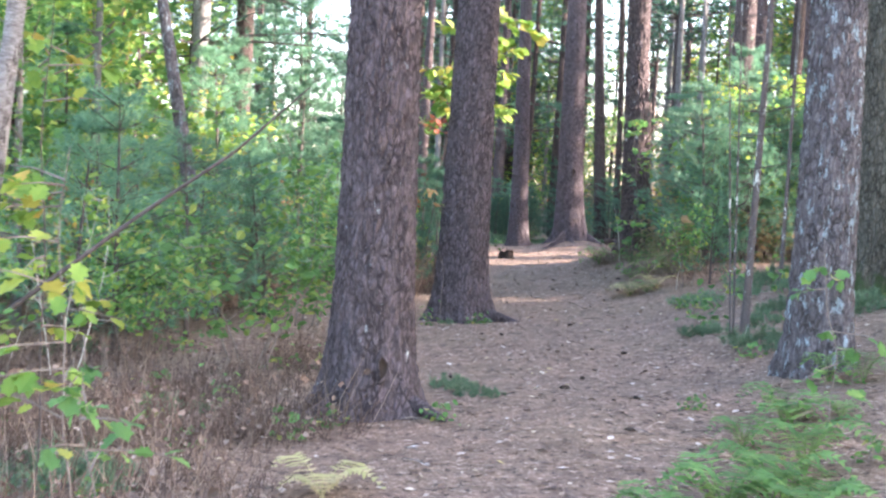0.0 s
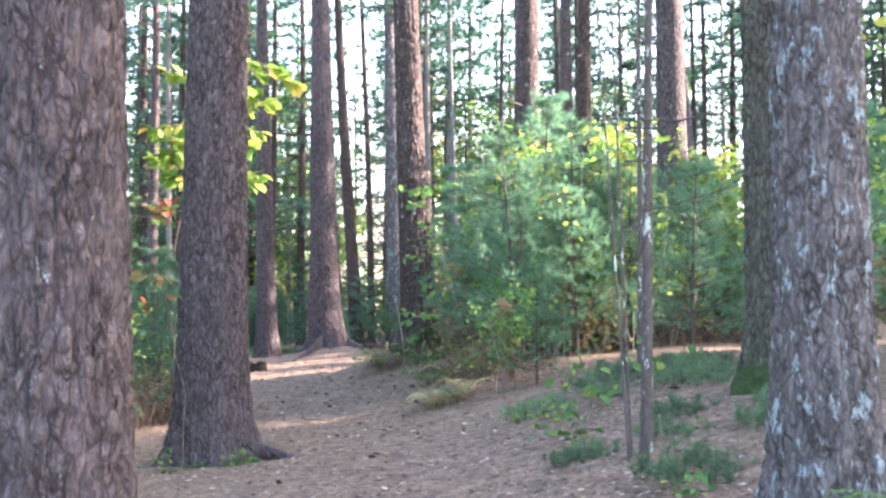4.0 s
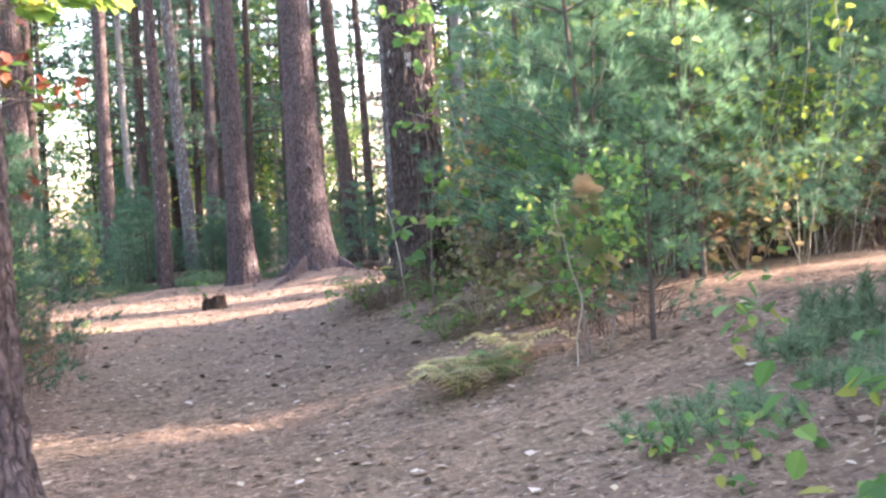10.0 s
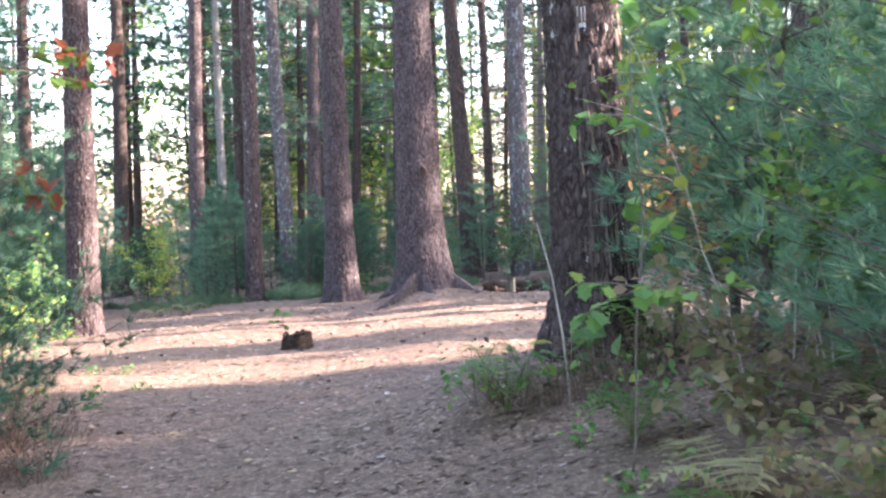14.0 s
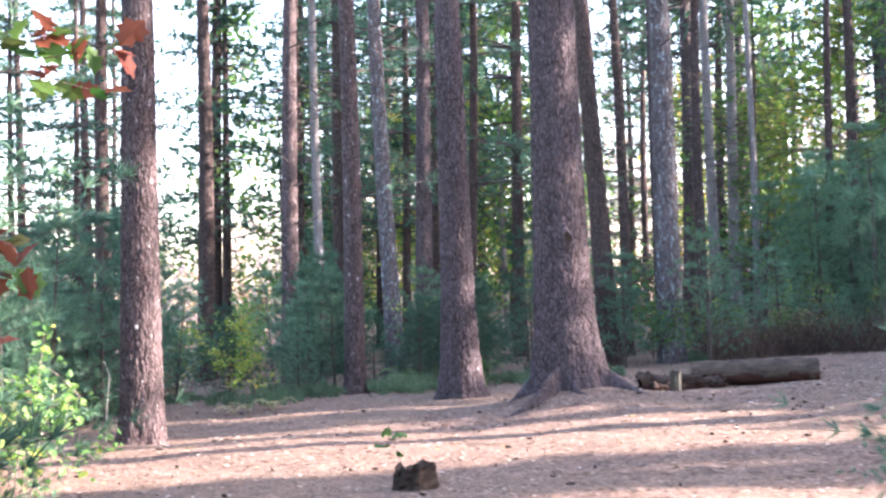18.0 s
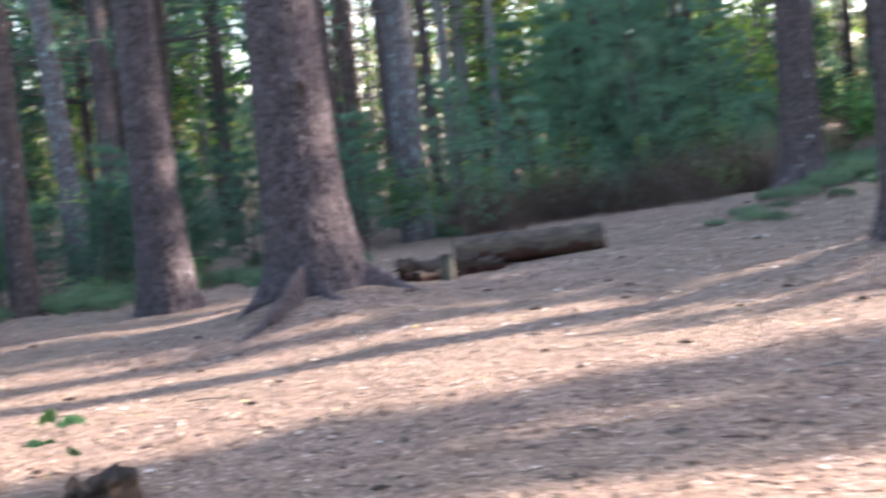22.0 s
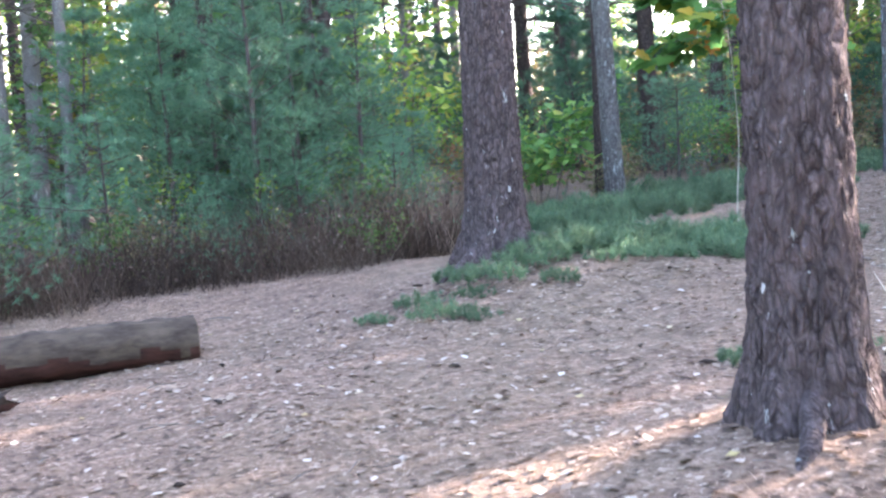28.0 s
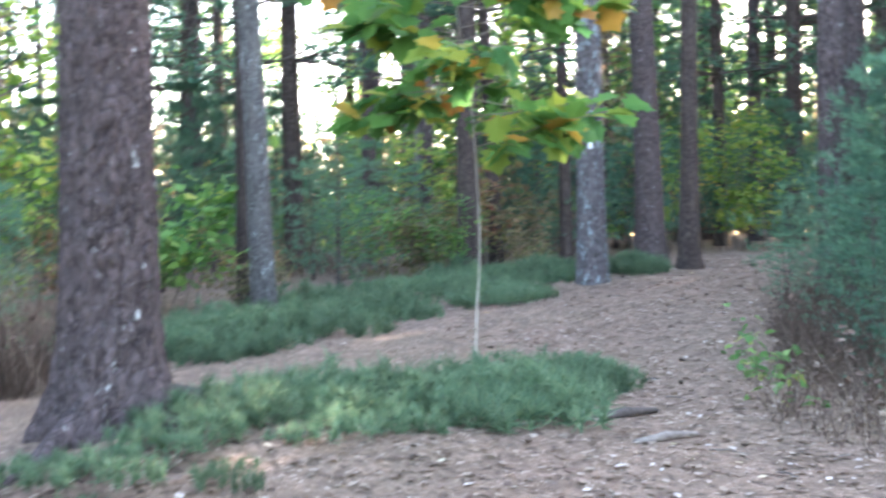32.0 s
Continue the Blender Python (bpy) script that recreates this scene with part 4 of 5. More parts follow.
# left side and back of the clearing
scatter(-8, -2.6, 29.5, 42, 34, [(K_PINE, 3), (K_GREEN, 1), (K_PINE_DARK, 5), (K_TAN, 1)], 0.8, 0.75, 1.15)
scatter(-5, 5.6, 40.6, 42.6, 36, [(K_LOW, 6), (K_SEED, 1), (K_FERN, 1)], 0.6, 0.8, 1.3)
scatter(2.8, 8.6, 42.8, 46.5, 14, [(K_PINE_DARK, 4), (K_PINE, 1), (K_LOW, 3)], 0.6, 0.6, 0.95)
scatter(-3.5, 5.0, 41.8, 43.2, 12, [(K_PINE_DARK, 3), (K_LOW, 2)], 0.6, 0.45, 0.75)
scatter(-7, 5.0, 43, 49, 30, [(K_PINE_DARK, 2), (K_PINE, 4), (K_GREEN, 1), (K_TAN, 1), (K_BARE, 2)], 0.6, 0.7, 1.0)
put(K_LIME, -0.9, 38.9, 0.5, label="bright yellow-green shrub at the clearing's edge")
scatter(-6, 2.6, 41.2, 43.6, 24, [(K_PINE, 3), (K_PINE_DARK, 3), (K_LOW, 2)], 0.6, 0.5, 0.85)
scatter(-6, -2.9, 36.5, 41.5, 9, [(K_PINE, 2), (K_PINE_DARK, 2), (K_GREEN, 1)], 0.6, 0.5, 0.8)
# thicket behind the log
scatter(9.4, 15.2, 45.0, 48.5, 24, [(K_PINE_TALL, 5), (K_PINE, 2), (K_BARE, 1)], 0.8, 0.75, 1.0)
scatter(8.6, 13.5, 44.5, 45.5, 6, [(K_PINE, 2), (K_TAN, 1)], 0.8, 0.7, 0.95)
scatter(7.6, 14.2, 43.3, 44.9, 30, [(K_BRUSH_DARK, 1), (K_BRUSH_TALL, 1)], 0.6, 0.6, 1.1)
scatter(7.6, 14.2, 43.4, 45.0, 16, [(K_GREEN, 1), (K_PINE, 3), (K_BARE, 2), (K_TAN, 1), (K_SEED, 1)], 0.6, 0.4, 0.75)
scatter(4.6, 8.0, 44.4, 46.5, 12, [(K_GREEN, 2), (K_LOW, 2), (K_PINE, 1)], 0.6, 0.5, 0.8)
put(K_MAPLE, 12.6, 44.7, 0.8)
put(K_PINE, 4.4, 26.2, 0.42, label="small soft green pine beside the trail")
# low evergreens on the berm and behind the far path
for k in range(34):
    u = k / 33
    if u < 0.3 and k % 3:
        continue
    x = 10.9 + 4.9 * u + rng.normal() * 0.2
    put(K_LOW, x, 39.0 - 0.35 * math.sin(u * 3.0) + rng.normal() * 0.3, rng.uniform(0.75, 1.2) * (0.7 + 0.5 * math.sin(u * 3.1)))
for x, y, q in ((11.2, 38.7, 0.7), (10.6, 38.95, 0.6), (11.9, 38.35, 0.7), (11.1, 38.15, 0.5), (10.0, 38.7, 0.55), (10.1, 38.05, 0.45), (9.9, 38.4, 0.5), (12.4, 38.3, 0.7), (10.4, 38.5, 0.4), (9.6, 38.8, 0.4), (10.0, 34.9, 0.5), (10.45, 34.75, 0.6)):
    put(K_LOW, x, y, q)
scatter(14.5, 25, 43.2, 46.4, 60, [(K_LOW, 1)], 1.5, 0.9, 1.5)
scatter(13.5, 27, 46.0, 53, 44, [(K_PINE, 4), (K_GREEN, 2), (K_AUTUMN, 1), (K_TAN, 3), (K_LIME, 1), (K_BARE, 1)], 2.0, 0.7, 1.1)
# right of the far path
scatter(15.6, 22, 34.2, 38.5, 16, [(K_PINE, 2), (K_PINE_DARK, 2), (K_BRUSH_TALL, 1)], 1.6, 0.3, 0.5)
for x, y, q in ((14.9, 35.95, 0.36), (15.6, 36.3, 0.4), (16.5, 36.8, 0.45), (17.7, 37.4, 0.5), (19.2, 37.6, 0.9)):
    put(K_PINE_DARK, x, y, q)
for x, y, q in ((20.2, 38.2, 1.0), (19.5, 37.9, 0.9), (19.4, 38.5, 0.5), (21.3, 38.7, 0.95), (18.5, 37.9, 0.6), (17.6, 37.6, 0.42), (14.7, 35.95, 0.3), (22.6, 40.3, 0.6), (20.9, 39.6, 0.35)):
    put(K_PINE, x, y, q)
for x, y, q in ((16.0, 37.0, 0.5), (16.6, 37.3, 0.6), (17.2, 37.4, 0.7), (17.8, 37.9, 0.6), (18.4, 38.2, 0.6), (19.0, 38.4, 0.6), (16.9, 36.9, 0.7), (18.0, 37.4, 0.8), (15.4, 36.5, 0.45), (19.0, 37.9, 0.8)):
    put(K_BRUSH_DARK, x, y, q)
for x, y, q in ((16.1, 37.5, 1.3), (17.0, 38.3, 1.2), (15.0, 37.0, 1.2), (16.2, 37.9, 0.9)):
    put(K_SEED, x, y, q, label="small pale green seedling at the path's edge")
for x, y, q in ((31.5, 45.6, 1.0), (32.3, 45.0, 0.9), (30.6, 46.3, 0.85)):
    put(K_LIME, x, y, q, label="shrub with clear yellow autumn leaves")
for x, y, q in ((33.0, 44.7, 1.1), (32.2, 43.6, 0.8), (31.0, 42.8, 0.7), (34.2, 46.4, 1.2), (29.6, 42.0, 0.6), (27.6, 40.6, 0.8), (25.5, 40.0, 0.7)):
    put(K_PINE_DARK, x, y, q)
for x, y in ((14.6, 36.35), (15.2, 36.7), (15.9, 37.1), (16.7, 37.5), (14.3, 36.0)):
    put(K_BRUSH, x, y, rng.uniform(0.7, 1.0))
scatter(20, 34, 47, 58, 40, [(K_AUTUMN, 1), (K_TAN, 4), (K_PINE_DARK, 2), (K_PINE, 2), (K_GREEN, 1), (K_BRUSH_TALL, 1)], 2.0, 0.9, 1.5)

scatter(-3.2, -0.75, 3.6, 8.5, 26, [(K_BRUSH, 5), (K_SEED, 3)], 1.05, 0.7, 1.1)
scatter(1.6, 3.2, 5.5, 9.3, 20, [(K_SEED, 4), (K_FERN, 3)], 1.05, 0.4, 0.75)
# ferns by name of place
for kind, x, y, s in ((K_FERN, 1.4, 5.8, 0.85), (K_FERN, 1.05, 5.6, 0.6), (K_FERN, 1.75, 6.3, 0.9), (K_FERN, 1.75, 5.65, 0.7), (K_FERN, 2.1, 6.9, 0.9), (K_FERN_PALE, -0.55, 6.3, 0.75), (K_FERN, 3.0, 9.4, 0.6),
                      (K_FERN, 2.75, 17.75, 0.5), (K_FERN, 3.0, 19.4, 0.55), (K_FERN_PALE, 3.3, 19.6, 1.0), (K_FERN_PALE, -0.6, 39.6, 0.9), (K_FERN_PALE, -1.2, 39.3, 0.8)):
    put(kind, x, y, s)


# ---------------------------------------------------------------- forest all round
K_FAR = []
for i in range(5):
    bark = (BARK_DARK, BARK_RED, BARK_GREY, BARK_DARK, BARK)[i]
    cr, li = (FAR_LOW if i in (0, 3) else FAR_CROWNS)[i % 3]
    K_FAR.append({"name": "pine_tree", "label": "tall dark pine in the surrounding forest", "category": "tree",
                  "parts": [("trunk", pole(0.13 + 0.025 * i, bark, ((i - 2) * 0.008, 0.0), 700 + i, 12)), ("crown", cr), ("limb_tier", li), ("dead_limb_tier", DEADS[i % 3])]})


def open_lane(x, y):
    """A thin stretch of wood behind the log, through which the sky shows."""
    return y > 48 and 7.6 + 0.06 * (y - 48) < x < 10.0 + 0.13 * (y - 48)


def free(x, y, gapw=4.0):
    if open_lane(x, y):
        return False
    if x > 14 and 11 < y - (x - 4) * RAY < 25 and x < 60 or x > 8 and lane_gap(x, y) < 2.4:
        return False
    if -8 < x < 8 and -12 < y < 49.5 or 8 <= x < 16 and 25 < y < 50 or 14 < x < 30 and 35 < y < 47:
        return False
    return not (x > 9 and 32.7 - gapw < y - (x - 4) * RAY < 37.0 + gapw)


made = 0
while made < 155:
    x, y = rng.uniform(-45, 66), rng.uniform(-25, 88)
    if not free(x, y) or (x < -5 and y > 36 and rng.random() < 0.45):
        continue
    kind, turn, tall = K_FAR[int(rng.integers(5))], rng.uniform(0, 360), rng.uniform(0.85, 1.15)
    if y > -10 and (x > -30 or y > 25):
        spawn(kind, pose(x, y, ground_z(x, y) - 0.05, 0, 0, turn) @ Matrix.Diagonal((1, 1, tall, 1)))
    made += 1
# pines out of view, added to keep the sun off the ground
SHADE = [bough_crown("shade_crown", 5.0, 21, 4.0, NEEDLE_DARK, 70 + i, whorls=15, per=6, tufts=8, blades=5, blade=(0.55, 0.085))[0] for i in range(2)]
STEM = pole(0.2, BARK_DARK, (0.0, 0.0), 720, 8, 20)


def mesh_arrays(me):
    v = np.empty(len(me.vertices) * 3)
    me.vertices.foreach_get("co", v)
    return v.reshape(-1, 3), [tuple(p.vertices) for p in me.polygons]


SHADE_DATA, STEM_DATA = [mesh_arrays(m) for m in SHADE], mesh_arrays(STEM)
wood_leaf, wood_stem = Shape(), Shape()


def shade_pine(x, y, wide, tall):
    v, f = SHADE_DATA[int(rng.integers(2))]
    a = rng.uniform(0, 6.28)
    turn = np.array([[math.cos(a) * wide, -math.sin(a) * wide, 0], [math.sin(a) * wide, math.cos(a) * wide, 0], [0, 0, tall]])
    o = np.array([x, y, ground_z(x, y) - 0.05])
    wood_leaf.add(v @ turn.T + o, f)
    wood_stem.add(STEM_DATA[0] * np.array([1, 1, tall]) + o, STEM_DATA[1])


for row, x in enumerate(np.arange(34, 64, 4.2)):
    for y in np.arange(-8, 58, 3.6):
        px, py = x + rng.uniform(-1.3, 1.3), y + (row % 2) * 1.8 + rng.uniform(-0.9, 0.9)
        ray = py - (px - 4) * RAY
        if 29.3 < ray < 40.2 or 27.0 < ray < 27.7 or py > 31 + 0.33 * (px - 7):
            continue
        tall = 1.0
        if 16.8 < ray < 24.5:
            tall = ((px - 3.5) * 0.384 + 0.3) / 21
            if tall > 0.95:
                continue
        wide = min(1.0, (lane_gap(px, py) + 0.5) / 3.2)
        if wide > 0.3:
            shade_pine(px, py, wide, tall * rng.uniform(0.96, 1.03))
# slim pines out of view, added so their shadows part the clearing's sunlit strips
for ray, wide in ((29.6, 0.3), (30.5, 0.2), (33.35, 0.04), (34.55, 0.10), (36.8, 0.25), (38.3, 0.15), (39.75, 0.13), (40.5, 0.13), (42.2, 0.3)):
    for x in (35.0, 39.0, 43.5, 48.0, 53.0, 58.0):
        shade_pine(x, ray + (x - 4) * RAY + rng.uniform(-0.2, 0.2), wide, rng.uniform(0.98, 1.05))
for x in (36.0, 41.0, 46.0, 50.0):
    shade_pine(x, 35.7 + (x - 4) * RAY, 0.25, (x - 0.6) * 0.384 / 21)
    shade_pine(x + 1.5, 37.8 + (x - 4) * RAY, 0.2, (x - 7.0) * 0.384 / 21)
wood = new("shade_wood")
wood.matrix_world = pose(0, 0, 0)
tagged(wood, "unseen pine wood added to shade the trail and clearing", "wood", kind="stuff")
tagged(part("crown", wood_leaf.make("shade_wood_crown", NEEDLE_DARK), wood), kind="stuff")
tagged(part("trunk", wood_stem.make("shade_wood_trunk", BARK_DARK), wood), kind="stuff")
# tall pines out of view, whose high crowns are added to shade upper trunks
HIGH = bough_crown("high_crown", 13, 30, 3.4, NEEDLE_DARK, 90, whorls=15, per=6, tufts=8, blades=5, blade=(0.55, 0.085))
K_SHADE_TALL = {"name": "pine_tree", "label": "unseen tall pine added to shade the upper trunks", "category": "tree",
          "parts": [("trunk", pole(0.24, BARK_DARK, (0.0, 0.0), 730, 12, 29)), ("crown", HIGH[0]), ("limb_tier", HIGH[1])]}
for ray, wide, tall in ((30.4, 0.8, 1.3), (33.35, 0.7, 1.3), (34.55, 0.4, 1.16), (36.5, 0.55, 1.0), (38.0, 0.6, 1.0), (39.3, 0.5, 1.0), (40.6, 0.5, 1.0)):
    for x in (31.5, 33.2, 35.0):
        y = ray + (x - 4) * RAY
        spawn(K_SHADE_TALL, pose(x, y, ground_z(x, y) - 0.05, 0, 0, rng.uniform(0, 360)) @ Matrix.Diagonal((wide, wide, tall, 1)))


def broadleaf(name, label, tall, leaf_mat, bark, seed, leaves=1500, size=0.17, low=0.16, wide=2.2):
    """A forest tree of the middle storey: thin trunk, rising limbs, loose leaves."""
    g = np.random.default_rng(seed)
    limbs, tips = Shape(), []
    for k in range(26):
        z = tall * g.uniform(low, 0.92)
        a = g.uniform(0, 6.28)
        d = unit(np.array([math.cos(a), math.sin(a), g.uniform(0.15, 0.9)]))
        ln = wide * g.uniform(0.4, 1.0) * (1.15 - 0.6 * z / tall)
        o = np.array([0, 0, z])
        pts = [o, o + d * ln * 0.5, o + d * ln + np.array([0, 0, 0.1 * ln])]
        limbs.tube(pts, [0.022, 0.014, 0.004], 4, False)
        tips.append((pts[0], pts[2]))
    pick = g.integers(0, len(tips), leaves)
    t = g.uniform(0.25, 1.1, leaves)[:, None]
    a0 = np.array([tips[p][0] for p in pick])
    a1 = np.array([tips[p][1] for p in pick])
    c = a0 + (a1 - a0) * t + g.normal(size=(leaves, 3)) * 0.28
    v, f = leaf_blades(c, size, g, plain=True)
    return {"name": name, "label": label, "category": "tree", "parts": [
        ("trunk", trunk_mesh("trunk", 0.008 * tall, tall, bark, 9, 0.5, seed, fine_to=tall * 0.6, ridge=0.003, flare=0.2, sway=0.12, taper=0.045)),
        ("limb_tier", limbs.make(name + "_limbs", TWIG)), ("crown", mesh(name + "_leaves", v, f, leaf_mat))]}


K_BROAD = [broadleaf("broadleaf_tree", "middle-sized broadleaf tree with thin green foliage", 8.5, GREEN, BARK_DARK, 800),
           broadleaf("broadleaf_tree", "broadleaf tree with light yellow-green foliage", 7.5, LIME, BARK_GREY, 801),
           broadleaf("broadleaf_tree", "broadleaf tree with brownish autumn foliage", 7.0, TAN, BARK_DARK, 802, 1200),
           broadleaf("broadleaf_tree", "tall broadleaf tree with green foliage", 10.0, GREEN, BARK_GREY, 803, 1700, low=0.1),
           broadleaf("broadleaf_tree", "broadleaf tree with orange and red foliage", 6.5, AUTUMN, BARK_DARK, 804, 1300)]
PICK = [0, 0, 1, 2, 3, 3, 0, 1]


def broad(x, y, s):
    if open_lane(x, y) or 6 < x < 24 and 17.2 < y < 24.4 or x > 5 and lane_gap(x, y) < 1.5:
        return None
    return spawn(K_BROAD[PICK[int(rng.integers(len(PICK)))]], pose(x, y, ground_z(x, y) - 0.05, 0, 0, rng.uniform(0, 360)) @ Matrix.Scale(s, 4))


for x0, x1, y0, y1, count, s0, s1 in ((-14, -4.5, 9, 32, 34, 0.6, 0.95), (-12, 2, 30, 52, 0, 0.7, 1.0), (6.5, 20, 15, 27, 18, 0.6, 0.95), (-16, 16, 52, 74, 18, 0.9, 1.3),
                                      (12, 40, 50, 66, 18, 0.7, 1.1), (30, 56, 46, 62, 26, 0.8, 1.2), (-30, 60, 74, 100, 26, 1.2, 1.8)):
    for k in range(count):
        x, y = rng.uniform(x0, x1), rng.uniform(y0, y1)
        if trail_gap(x, y) > 3.5 and abs(y - 32.7 - (x - 4) * RAY) > 3.4 and not (x < -2 and y > 45 and rng.random() < 0.6):
            broad(x, y, rng.uniform(s0, s1))
F_PINE = [young_pine("young_pine", "dark young pine in the distant undergrowth", 3.0, 1.3, 620 + i, mat=NEEDLE_DARK, whorls=9, tufts=6, blades=6, blade=(0.2, 0.02)) for i in range(2)]
FAR_PINE = [[mesh_arrays(me) for _, me in k["parts"]] for k in F_PINE]
far_stems, far_needles = Shape(), Shape()


def far_pine(x, y, scale):
    """A young pine too distant to be picked apart from its neighbours."""
    a = rng.uniform(0, 6.28)
    turn = np.array([[math.cos(a), -math.sin(a), 0], [math.sin(a), math.cos(a), 0], [0, 0, 1]]) * scale
    for sh, (v, f) in zip((far_stems, far_needles), FAR_PINE[int(rng.integers(2))]):
        sh.add(v @ turn.T + np.array([x, y, ground_z(x, y) - 0.03]), f)


F_LEAF = [shrub("shrub", "leafy shrub in the distant undergrowth", 1.8, 1.1, 2, 320, 0.13, mt, TWIG, 630 + i) for i, mt in enumerate((GREEN, AUTUMN, TAN))]
for k in range(230):
    x, y = rng.uniform(-30, 52), rng.uniform(26, 82)
    if free(x, y, 3.0) and trail_gap(x, y) > 4:
        if rng.random() < 0.5:
            far_pine(x, y, rng.uniform(1.0, 1.7))
        else:
            put(F_LEAF, x, y, rng.uniform(1.0, 1.7))


for k in range(18):
    x, y = rng.uniform(-0.5, 24), rng.uniform(56, 82)
    broad(x, y, rng.uniform(0.95, 1.6))
for k in range(11):
    broad(rng.uniform(9.5, 18), rng.uniform(24.5, 28.3), rng.uniform(0.7, 1.05))
for k in range(12):
    broad(rng.uniform(-13, -5), rng.uniform(18, 32), rng.uniform(0.8, 1.15))
for k in range(16):
    x, y = rng.uniform(-14, 8.5), rng.uniform(52, 68)
    spawn(K_FAR[0 if k % 2 else 3], pose(x, y, ground_z(x, y) - 0.05, 0, 0, rng.uniform(0, 360)) @ Matrix.Diagonal((1, 1, rng.uniform(0.8, 1.1), 1)))
for x, y, k in ((9.6, 52.5, 1), (10.9, 54.0, 2), (10.3, 57.0, 4), (11.9, 59.0, 1), (11.0, 62.5, 2), (12.3, 65.0, 4), (11.6, 70.0, 1), (13.0, 74.0, 2), (12.4, 80.0, 0), (13.6, 84.0, 3), (11.4, 86.0, 0)):
    ob = spawn(K_FAR[k], pose(x, y, ground_z(x, y) - 0.05, 0, 0, 40 * k + 9 * x))
    tagged(part("dead_limb_tier", DEAD_LOW[k % 2], ob), kind="stuff")
for k in range(12):
    x, y = rng.uniform(13.5, 30), rng.uniform(49, 60)
    ob = spawn(K_FAR[k % 5], pose(x, y, ground_z(x, y) - 0.05, 0, 0, rng.uniform(0, 360)))
    tagged(part("dead_limb_tier", DEAD_LOW[k % 2], ob), kind="stuff")
for k in range(9):
    x, y = rng.uniform(-3, 7.5), rng.uniform(56, 76)
    spawn(K_FAR[0 if k % 2 else 3], pose(x, y, ground_z(x, y) - 0.05, 0, 0, rng.uniform(0, 360)))
for x, y, q in ((4.9, 25.5, 0.8), (6.2, 25.7, 0.9), (7.4, 25.6, 0.95), (6.0, 22.9, 0.8)):
    put(K_PINE_TALL, x, y, q)
# the far edge of the wood, too distant to tell its trees apart
for seed, a0, a1, n, mat, high, label in ((95, 22, 80, 14000, TAN, 7.5, "distant edge of a wood with fading leaves"), (96, -40, 26, 20000, PALE, 8.5, "distant hillside of pale bare twigs and fading leaves")):
    g = np.random.default_rng(seed)
    az, far = np.radians(g.uniform(a0, a1, n)), g.uniform(58, 80, n)
    fx, fy = 7 + far * np.sin(az), 33 + far * np.cos(az)
    rise = high * (1 + 0.8 * smooth(0.0, 0.2, az) * (a0 < 0)) * g.random(n) ** 1.3 * (0.75 + 0.25 * np.sin(az * 37) * np.sin(az * 91))
    v, f = leaf_blades(np.column_stack([fx, fy, height(fx, fy) + 0.25 + rise]), 0.75, g, plain=True, slim=0.42 if mat is TAN else 0.2)
    tagged(new("far_wood", mesh("far_wood_leaves", v, f, mat)), label, "wood", kind="stuff")
# unseen young pines added on the sunny side to end the sunlit strips
for k in range(7):
    put(K_PINE_TALL, 18.9 + 0.3 * (k % 3), 31.6 + 0.85 * k, 0.95)
    put(K_PINE_TALL, 22.3 + 0.3 * (k % 2), 31.9 + 0.95 * k, 1.2)
for ray in (35.3, 35.8, 36.3, 36.9):
    x = 20.6 + 0.5 * math.sin(ray * 9)
    put(K_PINE_TALL, x, ray + (x - 4) * RAY, 1.32)
for x, y, k in ((35.0, 47.5, 0), (36.5, 45.2, 3), (38.0, 49.0, 1), (39.5, 46.5, 4), (41.5, 48.5, 0), (43.0, 46.0, 3), (34.0, 43.0, 0), (37.0, 42.6, 1), (40.5, 43.5, 3), (44.5, 50.5, 4), (33.5, 50.0, 0), (46.0, 47.5, 1)):
    spawn(K_FAR[k], pose(x, y, ground_z(x, y) - 0.05, 0, 0, 37 * x))
# closed wood beyond the far path
for k in range(34):
    x = rng.uniform(33, 62)
    y = rng.uniform(36 + 0.36 * (x - 14), 62)
    if k % 2:
        far_pine(x, y, rng.uniform(1.6, 2.8))
    else:
        spawn(K_FAR[int(rng.integers(5))], pose(x, y, ground_z(x, y) - 0.05, 0, 0, rng.uniform(0, 360)))
for k in range(26):
    x = rng.uniform(27, 46)
    y = rng.uniform(44.5 + 0.3 * (x - 27), 50 + 0.3 * (x - 27))
    if trail_gap(x, y) > 1.6:
        if k % 2:
            put(F_LEAF, x, y, rng.uniform(0.8, 1.3))
        else:
            far_pine(x, y, rng.uniform(0.8, 1.3))
for x, y, q in ((-2.9, 25.0, 1.3), (-3.8, 27.5, 1.3), (-2.4, 29.0, 1.2), (-5.0, 25.5, 1.35), (-3.4, 18.6, 0.85), (-5.2, 17.2, 0.9), (-2.5, 20.8, 0.9), (-6.5, 19.5, 1.0), (-4.2, 21.0, 1.0)):
    put(K_PINE_TALL, x, y, q)


far_stand = new("young_pine_stand")
tagged(far_stand, "distant stand of dark young pines under tall trees", "young pines", kind="stuff")
tagged(part("trunk", far_stems.make("far_pine_stems", TWIG_DARK), far_stand), kind="stuff")
tagged(part("needles", far_needles.make("far_pine_needles", NEEDLE_DARK), far_stand), kind="stuff")


